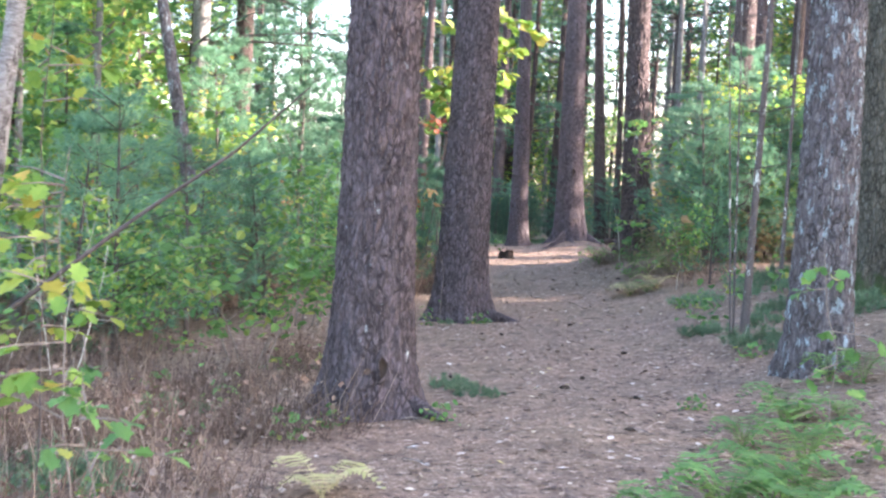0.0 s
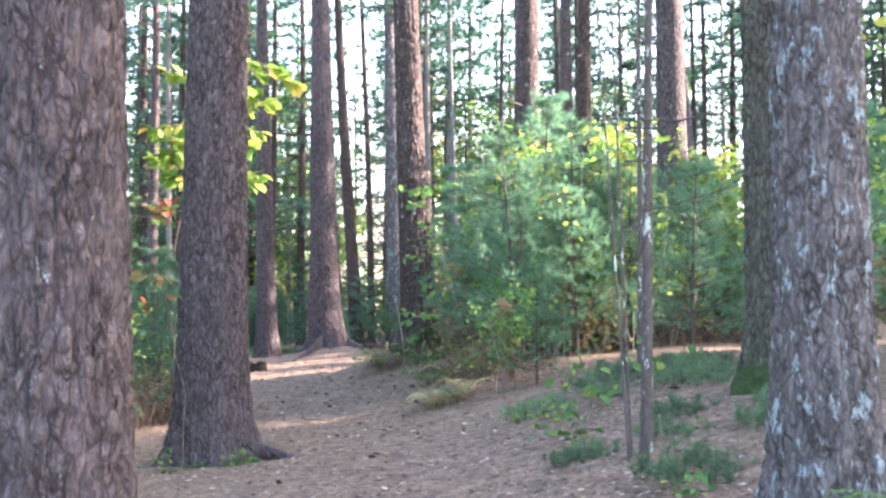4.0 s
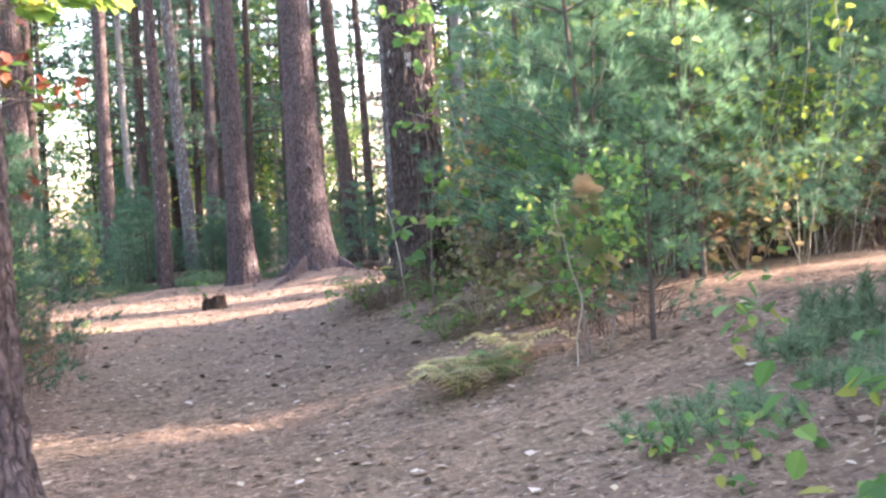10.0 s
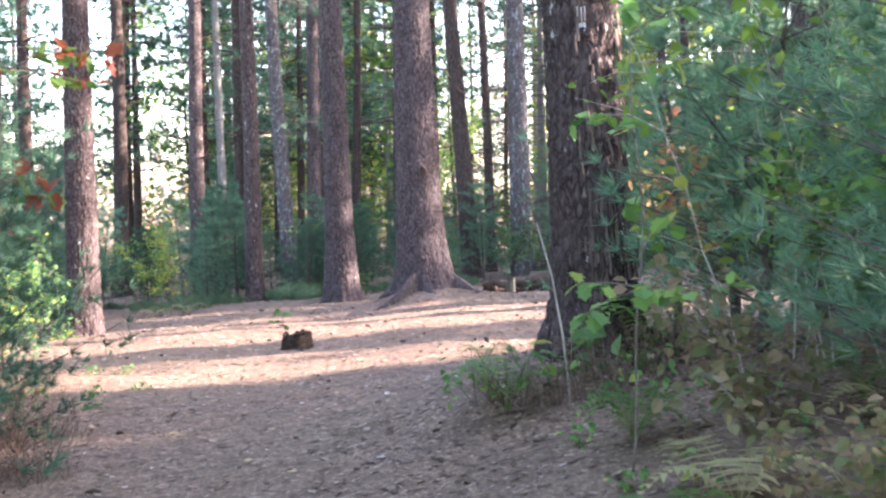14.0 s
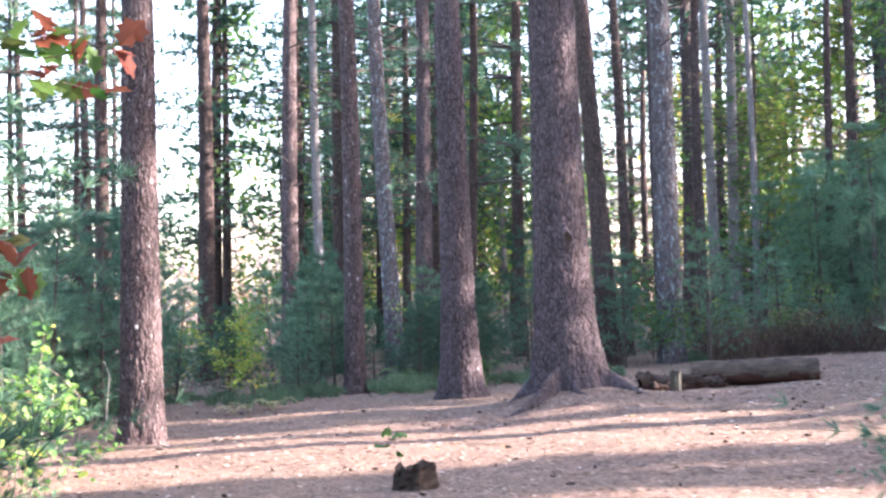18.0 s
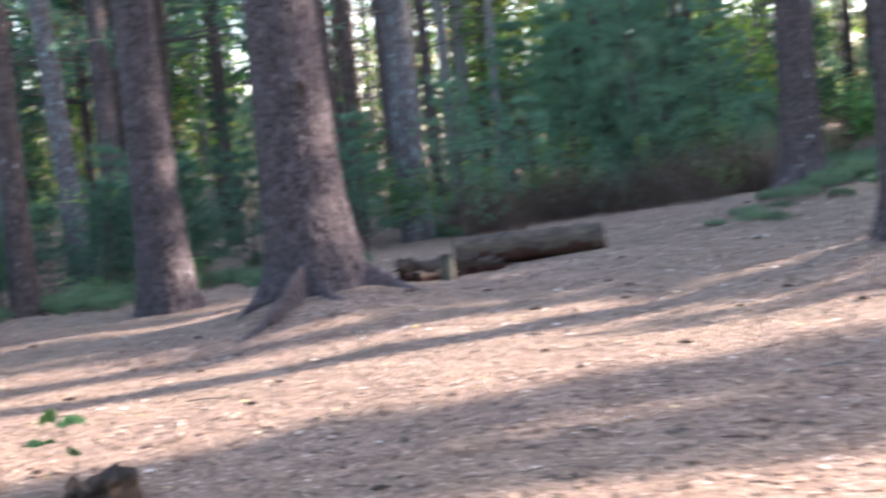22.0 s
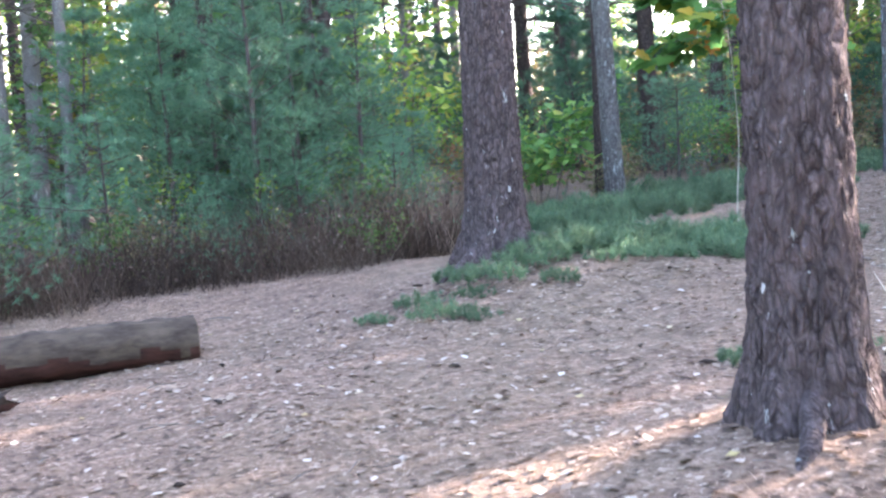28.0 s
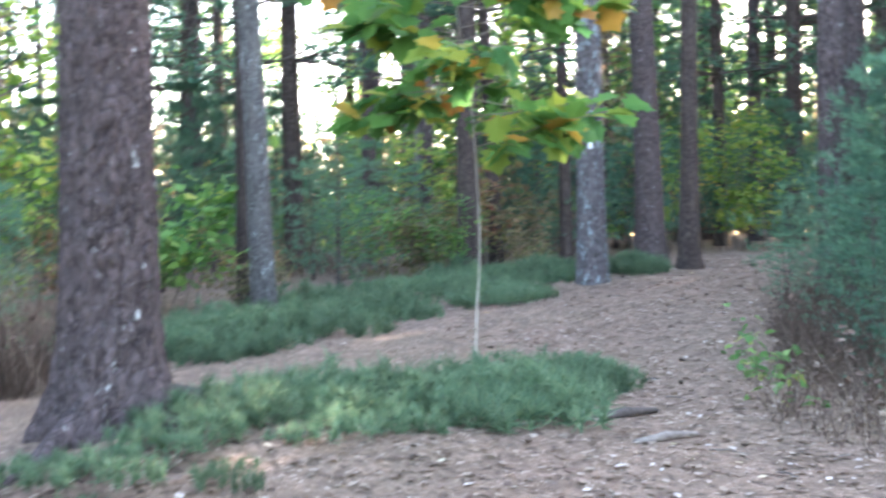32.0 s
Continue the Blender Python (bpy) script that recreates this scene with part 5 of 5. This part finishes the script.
# ---------------------------------------------------------------- single things
def jagged(name, r, tall, mat, seed, sides=26, rings=9, top_jag=0.35, flare=0.35):
    """A weathered stump with a broken rim and a hollow top."""
    g = np.random.default_rng(seed)
    rim = [tall * (1 - top_jag * (0.5 + 0.5 * noise.noise(Vector((2.2 * math.cos(6.283 * j / sides) + seed, 2.2 * math.sin(6.283 * j / sides), 0.3)))) * g.uniform(0.7, 1.15)) for j in range(sides)]
    v, f = [], []
    for i in range(rings):
        t = i / (rings - 1)
        for j in range(sides):
            a = 6.283 * j / sides
            q = r * (1 + flare * math.exp(-t * 3.5)) * (1 + 0.07 * math.sin(7 * a + seed) + 0.05 * g.normal())
            v.append((q * math.cos(a), q * math.sin(a), -0.06 + (rim[j] + 0.06) * t))
    for i in range(2):
        for j in range(sides):
            a = 6.283 * j / sides
            q = r * (0.72, 0.35)[i]
            v.append((q * math.cos(a), q * math.sin(a), rim[j] * (0.8, 0.55)[i]))
    for i in range(rings + 1):
        for j in range(sides):
            k = (j + 1) % sides
            f.append((i * sides + j, i * sides + k, (i + 1) * sides + k, (i + 1) * sides + j))
    f.append(tuple((rings + 1) * sides + j for j in range(sides)))
    return mesh(name, v, f, mat)


def place(name, me, x, y, label, category, dz=0.0, rz=0.0, part_name="body"):
    t = new(name)
    t.matrix_world = pose(x, y, ground_z(x, y) + dz, 0, 0, rz)
    tagged(t, label, category)
    part(part_name, me, t)
    return t


stump = place("tree_stump", jagged("stump", 0.165, 0.27, STUMPWOOD, 5, top_jag=0.6), 1.6, 30.1, "small dark rotting tree stump on needle litter", "stump", part_name="wood")
post = place("wooden_post", jagged("post", 0.075, 0.34, POSTWOOD, 9, 16, 8, 0.25, 0.08), 5.45, 37.45, "short grey weathered wooden post", "post", part_name="wood")


def log_mesh(name, length, r, mats, seed, rough=0.012, sides=30, rings=26, bow=0.0, rot=0.45, ragged=0.0):
    g = np.random.default_rng(seed)
    v, f, idx = [], [], []
    for i in range(rings):
        t = i / (rings - 1)
        for j in range(sides):
            a = 6.283 * j / sides
            p = Vector((t * length * 4, math.cos(a) * 2.2 + seed, math.sin(a) * 2.2))
            q = r * (1 + ragged * noise.noise(p * 0.9)) + rough * noise.noise(p * 2.3) + rough * 0.6 * noise.noise(p * 6)
            if i in (0, rings - 1):
                q *= 0.965
            x = t * length + (ragged * 0.6 * g.normal() * r if i in (0, rings - 1) else 0)
            v.append((x, q * math.cos(a) + bow * math.sin(t * 3.14), q * math.sin(a)))
    for i in range(rings - 1):
        for j in range(sides):
            k = (j + 1) % sides
            f.append((i * sides + j, i * sides + k, (i + 1) * sides + k, (i + 1) * sides + j))
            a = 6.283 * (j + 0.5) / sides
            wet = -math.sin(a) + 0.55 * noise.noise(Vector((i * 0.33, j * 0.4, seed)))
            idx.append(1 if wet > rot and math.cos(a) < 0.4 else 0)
    return mesh(name, v, f, mats, True, idx)


def disc(name, r, mat, seed, thick=0.012):
    """A sawn end with growth rings as low steps."""
    v, f = [], []
    sides, steps = 30, [1.0, 0.97, 0.82, 0.80, 0.6, 0.58, 0.36, 0.34, 0.12]
    for i, s in enumerate(steps):
        for j in range(sides):
            a = 6.283 * j / sides
            v.append((thick * (0.0 if i == 0 else 1.0 - 0.25 * (i % 2)), r * s * math.cos(a) * (1 + 0.02 * math.sin(3 * a + seed)), r * s * math.sin(a)))
    for i in range(len(steps) - 1):
        for j in range(sides):
            k = (j + 1) % sides
            f.append((i * sides + j, i * sides + k, (i + 1) * sides + k, (i + 1) * sides + j))
    f.append(tuple((len(steps) - 1) * sides + j for j in range(sides)))
    return mesh(name, v, f, mat)


LOG_R, LOG_L = 0.205, 2.05
log = new("fallen_log")
log.matrix_world = pose(6.33, 40.21, ground_z(7.3, 39.95) + LOG_R - 0.015, 0, -1.0, -13.0)
tagged(log, "sawn pine log with grey bark and a rotten reddish underside", "log")
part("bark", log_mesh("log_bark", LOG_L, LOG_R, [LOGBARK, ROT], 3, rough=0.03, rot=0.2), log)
for x, turn in ((LOG_L - 0.004, 0), (0.004, 180)):
    ob = part("sawn_end", disc("sawn_end", LOG_R * 0.965, LOGEND, 2), log, "pale sawn wood end")
    ob.matrix_local = pose(x, 0, 0, 0, 0, turn)
for x, y, z, rz, ln, r, sd in ((5.0, 38.0, 0.10, 8, 1.0, 0.115, 21), (5.75, 38.25, 0.07, 14, 0.65, 0.085, 22), (5.15, 37.75, 0.05, -6, 0.5, 0.05, 23)):
    t = new("rotten_log")
    t.matrix_world = pose(x, y, ground_z(x + ln / 2, y) + z, 0, 0, rz)
    tagged(t, "dark crumbling piece of rotten log", "log", "rotten log pieces")
    part("wood", log_mesh("rotten_wood", ln, r, [STUMPWOOD, ROT], sd, 0.06, 20, 22, 0.04, 0.0, 0.85), t)


def root_mesh(pts, radii, mat, seed):
    sh = Shape()
    sh.tube(pts, radii, 12)
    me = sh.make("root", mat, True)
    return me


for key, dx, dy, ln, r in (("N", -0.75, -0.5, 0.75, 0.07), ("N", 0.8, -0.5, 0.6, 0.06),
                           ("S", -0.95, -0.3, 0.95, 0.09), ("S", 0.85, -0.6, 0.8, 0.085), ("S", -0.2, -0.98, 0.7, 0.07), ("A", -0.9, -0.45, 0.7, 0.08), ("A", 0.75, -0.65, 0.6, 0.07), ("B", 0.9, -0.5, 0.7, 0.08)):
    t = trees[key]
    bx, by, bz = t.matrix_world.translation
    b = [q for q in BIG if q[0] == key][0]
    r0 = b[3]
    pts = []
    for u in (0.0, 0.3, 0.6, 1.0):
        d = r0 * 0.7 + ln * u
        x, y = bx + dx * d + 0.08 * math.sin(3 * u), by + dy * d
        pts.append((x - bx, y - by, ground_z(x, y) - bz + (0.16 * (1 - u) ** 1.6) - 0.05 * u))
    part("root", root_mesh(pts, [r, r * 0.85, r * 0.6, r * 0.2], b[4], 1), t)


def blaze(tree, r, z, angle, wide, tall, lean=0.0):
    """A painted mark that follows the round of the trunk."""
    v, f = [], []
    n, m = 6, 8
    for i in range(m + 1):
        for j in range(n + 1):
            a = angle + (j / n - 0.5) * wide / r
            e = 0.004 * math.sin(9 * i + 5 * j)
            v.append((r * math.cos(a) + lean * z, r * math.sin(a), z + (i / m - 0.5) * tall + e))
    for i in range(m):
        for j in range(n):
            q = i * (n + 1) + j
            f.append((q, q + 1, q + n + 2, q + n + 1))
    part("blaze", mesh("blaze", v, f, PAINT), tree, "white painted trail blaze")


def knot(tree, r, z, angle, wide, tall, mat, dark):
    """A healed branch hole: a proud lip of bark round a dark hollow."""
    v, f, idx = [], [], []
    n, steps = 18, ((1.5, -0.02), (1.15, 0.028), (0.85, 0.036), (0.6, 0.006), (0.25, 0.001))
    for s, out in steps:
        for j in range(n):
            b = 6.283 * j / n
            k = s * (1 + 0.12 * math.sin(3 * b + 1) + 0.08 * math.sin(5 * b))
            a = angle + k * math.cos(b) * wide / 2 / r
            v.append(((r + out) * math.cos(a), (r + out) * math.sin(a), z + k * math.sin(b) * tall / 2))
    for i in range(len(steps) - 1):
        for j in range(n):
            m = (j + 1) % n
            f.append((i * n + j, i * n + m, (i + 1) * n + m, (i + 1) * n + j))
            idx.append(1 if i > 1 else 0)
    f.append(tuple((len(steps) - 1) * n + j for j in range(n)))
    idx.append(1)
    part("knot", mesh("knot", v, f, [mat, dark], True, idx), tree, "dark healed branch hole")


def buttress(key, way, reach, high, wide, seed):
    """A root that leaves the trunk as a tall, ridged flank and dives into the ground."""
    t = trees[key]
    b = [q for q in BIG if q[0] == key][0]
    bx, by, bz = t.matrix_world.translation
    a = radians(way)
    out, side = np.array([math.cos(a), math.sin(a), 0]), np.array([-math.sin(a), math.cos(a), 0])
    v, f = [], []
    rings, n = 16, 14
    for i in range(rings):
        u = i / (rings - 1)
        d = b[3] * 0.95 + (reach - b[3] * 0.5) * u
        bend = side * (0.10 * math.sin(2.6 * u + seed))
        p = out * d + bend
        floor = ground_z(bx + p[0], by + p[1]) - bz - 0.06
        top = floor + 0.06 + high * (1 - u) ** 1.6 + 0.04 * (1 - u)
        half = wide * (1 - 0.72 * u)
        for j in range(n):
            w = j / (n - 1) * 2 - 1
            lump = 1 + 0.14 * noise.noise(Vector((u * 7 + seed, w * 2.5, 0.4)))
            v.append(p + side * half * w * lump + np.array([0, 0, floor + (top - floor) * max(0.0, 1 - abs(w) ** 2.6) * lump]))
    for i in range(rings - 1):
        for j in range(n - 1):
            f.append((i * n + j, i * n + j + 1, (i + 1) * n + j + 1, (i + 1) * n + j))
    part("root", mesh("root", np.array(v), f, b[4], True), t)


for way, reach, high, wide, seed in ((-123, 1.6, 0.32, 0.085, 1), (-25, 1.05, 0.36, 0.16, 2), (-75, 0.75, 0.16, 0.12, 3), (-150, 0.8, 0.3, 0.12, 4), (20, 0.9, 0.35, 0.14, 5)):
    buttress("SCAR", way, reach, high, wide, seed)
def shaggy(key, r, count, a0, a1, z0, z1, seed):
    """Loose strips of bark that stand off a trunk."""
    g = np.random.default_rng(seed)
    t = trees[key]
    lean = [q for q in BIG if q[0] == key][0][6]
    for k in range(count):
        z, a = g.uniform(z0, z1), radians(g.uniform(a0, a1))
        ln, w, off = g.uniform(0.06, 0.2), g.uniform(0.005, 0.013), g.uniform(0.006, 0.024)
        v = []
        for u in (0.0, 0.5, 1.0):
            for q in (-1, 0, 1):
                b = a + q * w / r * (1 - 0.4 * u)
                d = r + 0.004 + 0.012 * (q == 0) + off * (1 - u) ** 2
                zz = z + ln * u
                v.append((d * math.cos(b) + lean[0] * zz, d * math.sin(b) + lean[1] * zz, zz))
        f = [(i * 3 + j, i * 3 + j + 1, i * 3 + j + 4, i * 3 + j + 3) for i in range(2) for j in range(2)]
        part("bark_strip", mesh("bark_strip", v, f, SHAG, True), t)


shaggy("BZ", 0.252, 150, -110, 10, 0.5, 2.6, 61)
shaggy("BZ", 0.285, 50, -120, 20, 0.15, 0.7, 62)
knot(trees["A"], 0.325, 0.40, radians(-75), 0.06, 0.17, BARK, STUMPWOOD)
knot(trees["SCAR"], 0.40, 2.0, radians(-86), 0.11, 0.24, BARK, STUMPWOOD)
blaze(trees["BZ"], 0.245, 2.10, radians(-98), 0.055, 0.13, -0.03)
k1 = [o for o in scene.objects if o.get("label") == "pine with a white trail blaze beside the path"][0]
blaze(k1, 0.222, 2.05, radians(-142), 0.055, 0.14, -0.02)


def young_oak(label, x, y, spec, leaf_mat, stem_mat, seed, name="oak_sapling"):
    """A thin stem, side twigs and large lobed leaves. spec: height, lowest leaf, reach, twigs, leaves per twig, leaf length, bend."""
    tall, low, reach, twigs, per, size, bend = spec
    g = np.random.default_rng(seed)
    t = new(name)
    t.matrix_world = pose(x, y, ground_z(x, y) - 0.02)
    tagged(t, label, "sapling")
    sp = [np.array([bend[0] * u * u + 0.05 * math.sin(5 * u) + 0.012 * math.sin(17 * u + seed), bend[1] * u * u + 0.03 * math.sin(9 * u), tall * u]) for u in np.linspace(0, 1, 17)]
    sh = Shape()
    sh.tube(sp, np.linspace(0.0017 * tall + 0.002, 0.002, 17), 6)
    part("stem", sh.make("stem", stem_mat, True), t)
    pts, dirs = [], []
    for k in range(twigs):
        u = low + (1 - low) * g.random()
        o = np.array([np.interp(u, np.linspace(0, 1, 17), [p[i] for p in sp]) for i in range(3)])
        a = g.uniform(0, 6.28)
        d = np.array([math.cos(a), math.sin(a), g.uniform(-0.15, 0.35)])
        ln = reach * g.uniform(0.4, 1.0)
        tw = Shape()
        q = [o, o + d * ln * 0.5, o + d * ln + np.array([0, 0, -0.08 * ln])]
        tw.tube(q, [0.005, 0.0035, 0.0015], 4, False)
        part("twig", tw.make("twig", TWIG), t)
        for j in range(per):
            w = g.uniform(0.35, 1.0)
            pts.append(o + (q[2] - o) * w)
            dirs.append(unit(d + g.normal(size=3) * 0.65 + np.array([0, 0, -0.35])))
    v, f = lobed_leaves(np.array(pts), np.array(dirs), size, g)
    tagged(part("foliage", mesh("lobed_leaves", v, f, leaf_mat), t), kind="stuff")
    return t


young_oak("oak sapling with large yellow-green lobed leaves on a thin pale stem", 14.1, 38.95, (3.3, 0.52, 1.35, 42, 14, 0.235, (-0.1, 0.0)), OAK, TWIG_PALE, 901)
young_oak("young oak with bright yellow-green leaves beside the trail", -0.3, 19.7, (4.7, 0.6, 1.0, 34, 12, 0.18, (1.05, 0.0)), LIME, TWIG_DARK, 902)
young_oak("oak sapling with leaves turning red and green", -1.0, 26.0, (3.4, 0.45, 1.0, 14, 7, 0.17, (0.35, 0.2)), OAK_RED, TWIG_DARK, 903)
young_oak("oak sapling with leaves turning red and green", -0.75, 22.3, (3.1, 0.4, 0.95, 20, 9, 0.13, (0.25, 0.0)), OAK_RED, TWIG, 904)
young_oak("young maple with broad green leaves", 3.1, 20.4, (2.6, 0.3, 0.55, 20, 7, 0.10, (0.15, 0.1)), GREEN, TWIG, 905, "maple_sapling")
young_oak("low sapling with large pale tan leaves", 3.3, 17.3, (0.95, 0.35, 0.4, 7, 4, 0.15, (0.0, 0.0)), TAN, TWIG_PALE, 906)
young_oak("green seedling beside the stump", 1.40, 30.75, (0.52, 0.4, 0.12, 5, 2, 0.11, (0.03, 0.0)), GREEN, TWIG, 907, "seedling")
young_oak("sapling with yellow-green leaves in the near undergrowth", -1.32, 4.3, (1.75, 0.35, 0.4, 14, 5, 0.085, (0.05, 0.0)), LIME, TWIG, 908, "sapling")
young_oak("low sapling with bright green leaves in dry brush", -1.02, 3.7, (1.15, 0.4, 0.3, 9, 5, 0.075, (0.0, 0.0)), GREEN, TWIG, 909, "sapling")
young_oak("sapling with yellow leaves by a birch", -1.75, 5.3, (2.6, 0.3, 0.5, 18, 5, 0.085, (0.1, 0.0)), LIME, TWIG_DARK, 910, "sapling")
young_oak("thin sapling with sparse leaves at the trail's edge", 2.35, 7.4, (1.3, 0.2, 0.4, 9, 5, 0.10, (0.0, 0.0)), GREEN, TWIG, 911, "sapling")
young_oak("shrub with sparse orange leaves at the foot of a pine", 0.0, 15.1, (1.7, 0.75, 0.25, 4, 3, 0.12, (-0.1, 0.0)), AUTUMN, TWIG, 912, "sapling")

# leaning dead branch on the left, sticks on the far path, pale stalks by a pine
for nm, pts, rad, mat, label in (
        ("dead_branch", [(-3.9, 8.45, 0.0), (-3.0, 8.6, 0.78), (-2.13, 8.74, 1.5), (-1.5, 8.85, 1.98), (-1.0, 8.94, 2.47)], [0.022, 0.019, 0.016, 0.012, 0.006], TWIG_DARK, "long dead branch that leans across the undergrowth"),
        ("stick", [(13.7, 37.72, 0.0), (13.95, 37.66, 0.025), (14.3, 37.62, 0.0)], [0.025, 0.035, 0.02], TWIG_DARK, "dark stick lying on the leafy path"),
        ("stick", [(13.3, 37.2, 0.0), (13.55, 37.12, 0.02), (13.8, 37.06, 0.0)], [0.02, 0.03, 0.018], TWIG, "grey stick lying on the leafy path"),
        ("dry_stalk", [(-2.1, 34.7, 0.0), (-2.08, 34.7, 0.5), (-2.05, 34.72, 0.9), (-2.11, 34.7, 1.08)], [0.01, 0.008, 0.006, 0.003], TWIG_PALE, "pale dry stalk beside a pine"),
        ("dry_stalk", [(-2.45, 32.8, 0.0), (-2.3, 32.8, 0.5), (-2.2, 32.8, 0.8), (-2.18, 32.8, 0.98)], [0.008, 0.007, 0.005, 0.002], TWIG_PALE, "thin pale dry stalk in the clearing"),
        ("dry_stalk", [(3.2, 22.1, 0.0), (3.17, 22.12, 0.35), (3.12, 22.15, 0.7), (3.05, 22.2, 1.0)], [0.008, 0.007, 0.005, 0.002], TWIG_PALE, "pale bare stick standing before a pine"),
        ("dead_twig", [(8.40, 32.55, 0.0), (8.43, 32.55, 0.22), (8.41, 32.55, 0.40), (8.30, 32.56, 0.50), (8.20, 32.58, 0.60), (8.17, 32.6, 0.66)], [0.005, 0.005, 0.004, 0.003, 0.002, 0.001], TWIG_PALE, "bare crooked twig standing before a pine")):
    sh = Shape()
    base = np.array([pts[0][0], pts[0][1], ground_z(pts[0][0], pts[0][1])])
    sh.tube([np.array(p) - np.array([base[0], base[1], 0]) for p in pts], rad, 7)
    t = new(nm, sh.make(nm, mat, True))
    t.matrix_world = Matrix.Translation(base)
    tagged(t, label, "stick" if nm != "dry_stalk" else "stalk")
for x, y, q in ((3.15, 22.25, 0.8), (3.75, 22.2, 0.7), (3.45, 22.05, 0.6), (4.0, 22.5, 0.8)):
    put(K_BRUSH, x, y, q, label="dry pale twigs at the foot of a pine")
for x, y, q in ((0.45, 15.42, 0.34), (0.15, 15.36, 0.3), (0.62, 15.6, 0.3), (-0.85, 8.72, 0.32), (0.35, 9.6, 0.4), (0.2, 10.1, 0.45)):
    put(K_LOW, x, y, q, label="low dark green shoots at the foot of a pine")
put(K_SEED, 3.4, 22.1, 1.9, label="yellow-green leafy shoot at the foot of a pine")
put(K_SEED, -2.0, 34.6, 1.2, label="small pale sunlit plant at the foot of a pine")
put(K_SPRIG, 8.78, 32.62, 1.0, label="tiny bright pine seedling at the foot of a pine")
put(K_SPRIG, 8.62, 32.3, 0.6, label="tiny bright pine seedling at the foot of a pine")
put(K_LOW, 9.1, 32.4, 0.6)
for x, y, q in ((4.0, 15.6, 0.8), (4.4, 15.95, 0.9), (3.75, 15.1, 0.6), (4.6, 15.2, 0.8), (3.4, 12.7, 0.55), (3.7, 13.4, 0.7), (2.7, 12.7, 0.45), (5.0, 15.8, 0.9)):
    put(K_LOW, x, y, q)
for x, y in ((3.4, 14.6), (4.2, 14.8), (3.0, 13.6), (3.9, 16.2)):
    put(K_SEED, x, y, 1.3)
for x, y, s in ((-0.1, 15.25, 0.5), (0.55, 15.3, 0.55), (-0.75, 8.55, 0.5), (0.1, 8.6, 0.45), (0.55, 15.6, 0.45)):
    put(K_SEED, x, y, s * 1.6, label="small green ivy shoots at the foot of a pine")


# ---------------------------------------------------------------- litter on the floor
def strewn(count, reach, seed, x0=-7, x1=27, y0=2, y1=47):
    g = np.random.default_rng(seed)
    out = []
    while len(out) < count:
        x, y = g.uniform(x0, x1), g.uniform(y0, y1)
        d = trail_gap(x, y)
        if d < reach and g.random() < 1.0 - 0.6 * d / reach:
            out.append((x, y))
    a = np.array(out)
    return np.column_stack([a, height(a[:, 0], a[:, 1])]), g


def leaf_bed(p, g, size, label, mat=LITTER):
    n = len(p)
    ang, s = g.uniform(0, 6.28, n), size * g.uniform(0.4, 1.45, n)
    d = np.column_stack([np.cos(ang), np.sin(ang), g.uniform(-0.15, 0.3, n)])
    sd = np.column_stack([-np.sin(ang), np.cos(ang), g.uniform(-0.15, 0.15, n)])
    up = np.array([0, 0, 1.0])
    c = p + up * 0.008
    s1 = s[:, None]
    v = np.stack([c - d * s1 * 0.5, c + sd * s1 * 0.42 + up * s1 * 0.09, c + d * s1 * 0.55 + up * s1 * 0.05, c - sd * s1 * 0.42 + up * s1 * 0.07], 1).reshape(-1, 3)
    i4 = np.arange(n)[:, None] * 4
    tagged(new("fallen_leaves", mesh("fallen_leaves", v, np.concatenate([i4 + np.array([[0, 1, 2]]), i4 + np.array([[0, 2, 3]])]), mat)), label, "leaves", kind="stuff")


up = np.array([0, 0, 1.0])
leaf_bed(*strewn(30000, 3.4, 31), 0.05, "curled pale and brown fallen leaves on the forest floor")
leaf_bed(*strewn(9500, 2.6, 35, 7, 30, 33, 47), 0.05, "large pale and tan fallen leaves on the far path", LITTER_TAN)

p, g = strewn(130000, 2.4, 32)
n = len(p)
ang = g.uniform(0, 6.28, n)
ln = (0.10 * g.uniform(0.5, 1.2, n))[:, None]
d = np.column_stack([np.cos(ang), np.sin(ang), g.uniform(-0.05, 0.22, n)])
sd = np.column_stack([-np.sin(ang), np.cos(ang), np.zeros(n)]) * 0.0018
c = p + up * 0.006
v = np.stack([c - sd, c + sd, c + d * ln], 1).reshape(-1, 3)
tagged(new("pine_straw", mesh("pine_straw", v, np.arange(n)[:, None] * 3 + np.array([[0, 1, 2]]), STRAW)), "bed of dry tan pine needles on the trail", "needles", kind="stuff")

p, g = strewn(420, 3.4, 33)
sh = Shape()
for q in p:
    a, ln = g.uniform(0, 6.28), g.uniform(0.05, 0.28)
    e = np.array([math.cos(a), math.sin(a), 0])
    r = g.uniform(0.002, 0.006)
    sh.tube([q + up * r, q + e * ln * 0.5 + up * (r + 0.012), q + e * ln + up * r], [r, r * 1.1, r * 0.6], 4, False)
tagged(new("fallen_twigs", sh.make("fallen_twigs", TWIG)), "short dark twigs strewn on the forest floor", "twigs", kind="stuff")
p, g = strewn(170, 3.0, 34)
sh = Shape()
for q in p:
    a, ln = g.uniform(0, 6.28), g.uniform(0.05, 0.11)
    e = np.array([math.cos(a), math.sin(a), 0])
    sh.tube([q + up * 0.012, q + e * ln * 0.3 + up * 0.016, q + e * ln * 0.7 + up * 0.016, q + e * ln + up * 0.012], [0.004, 0.015, 0.012, 0.003], 6)
tagged(new("pine_cones", sh.make("pine_cones", STUMPWOOD)), "dark pine cones lying on the needle litter", "pine cones", kind="stuff")
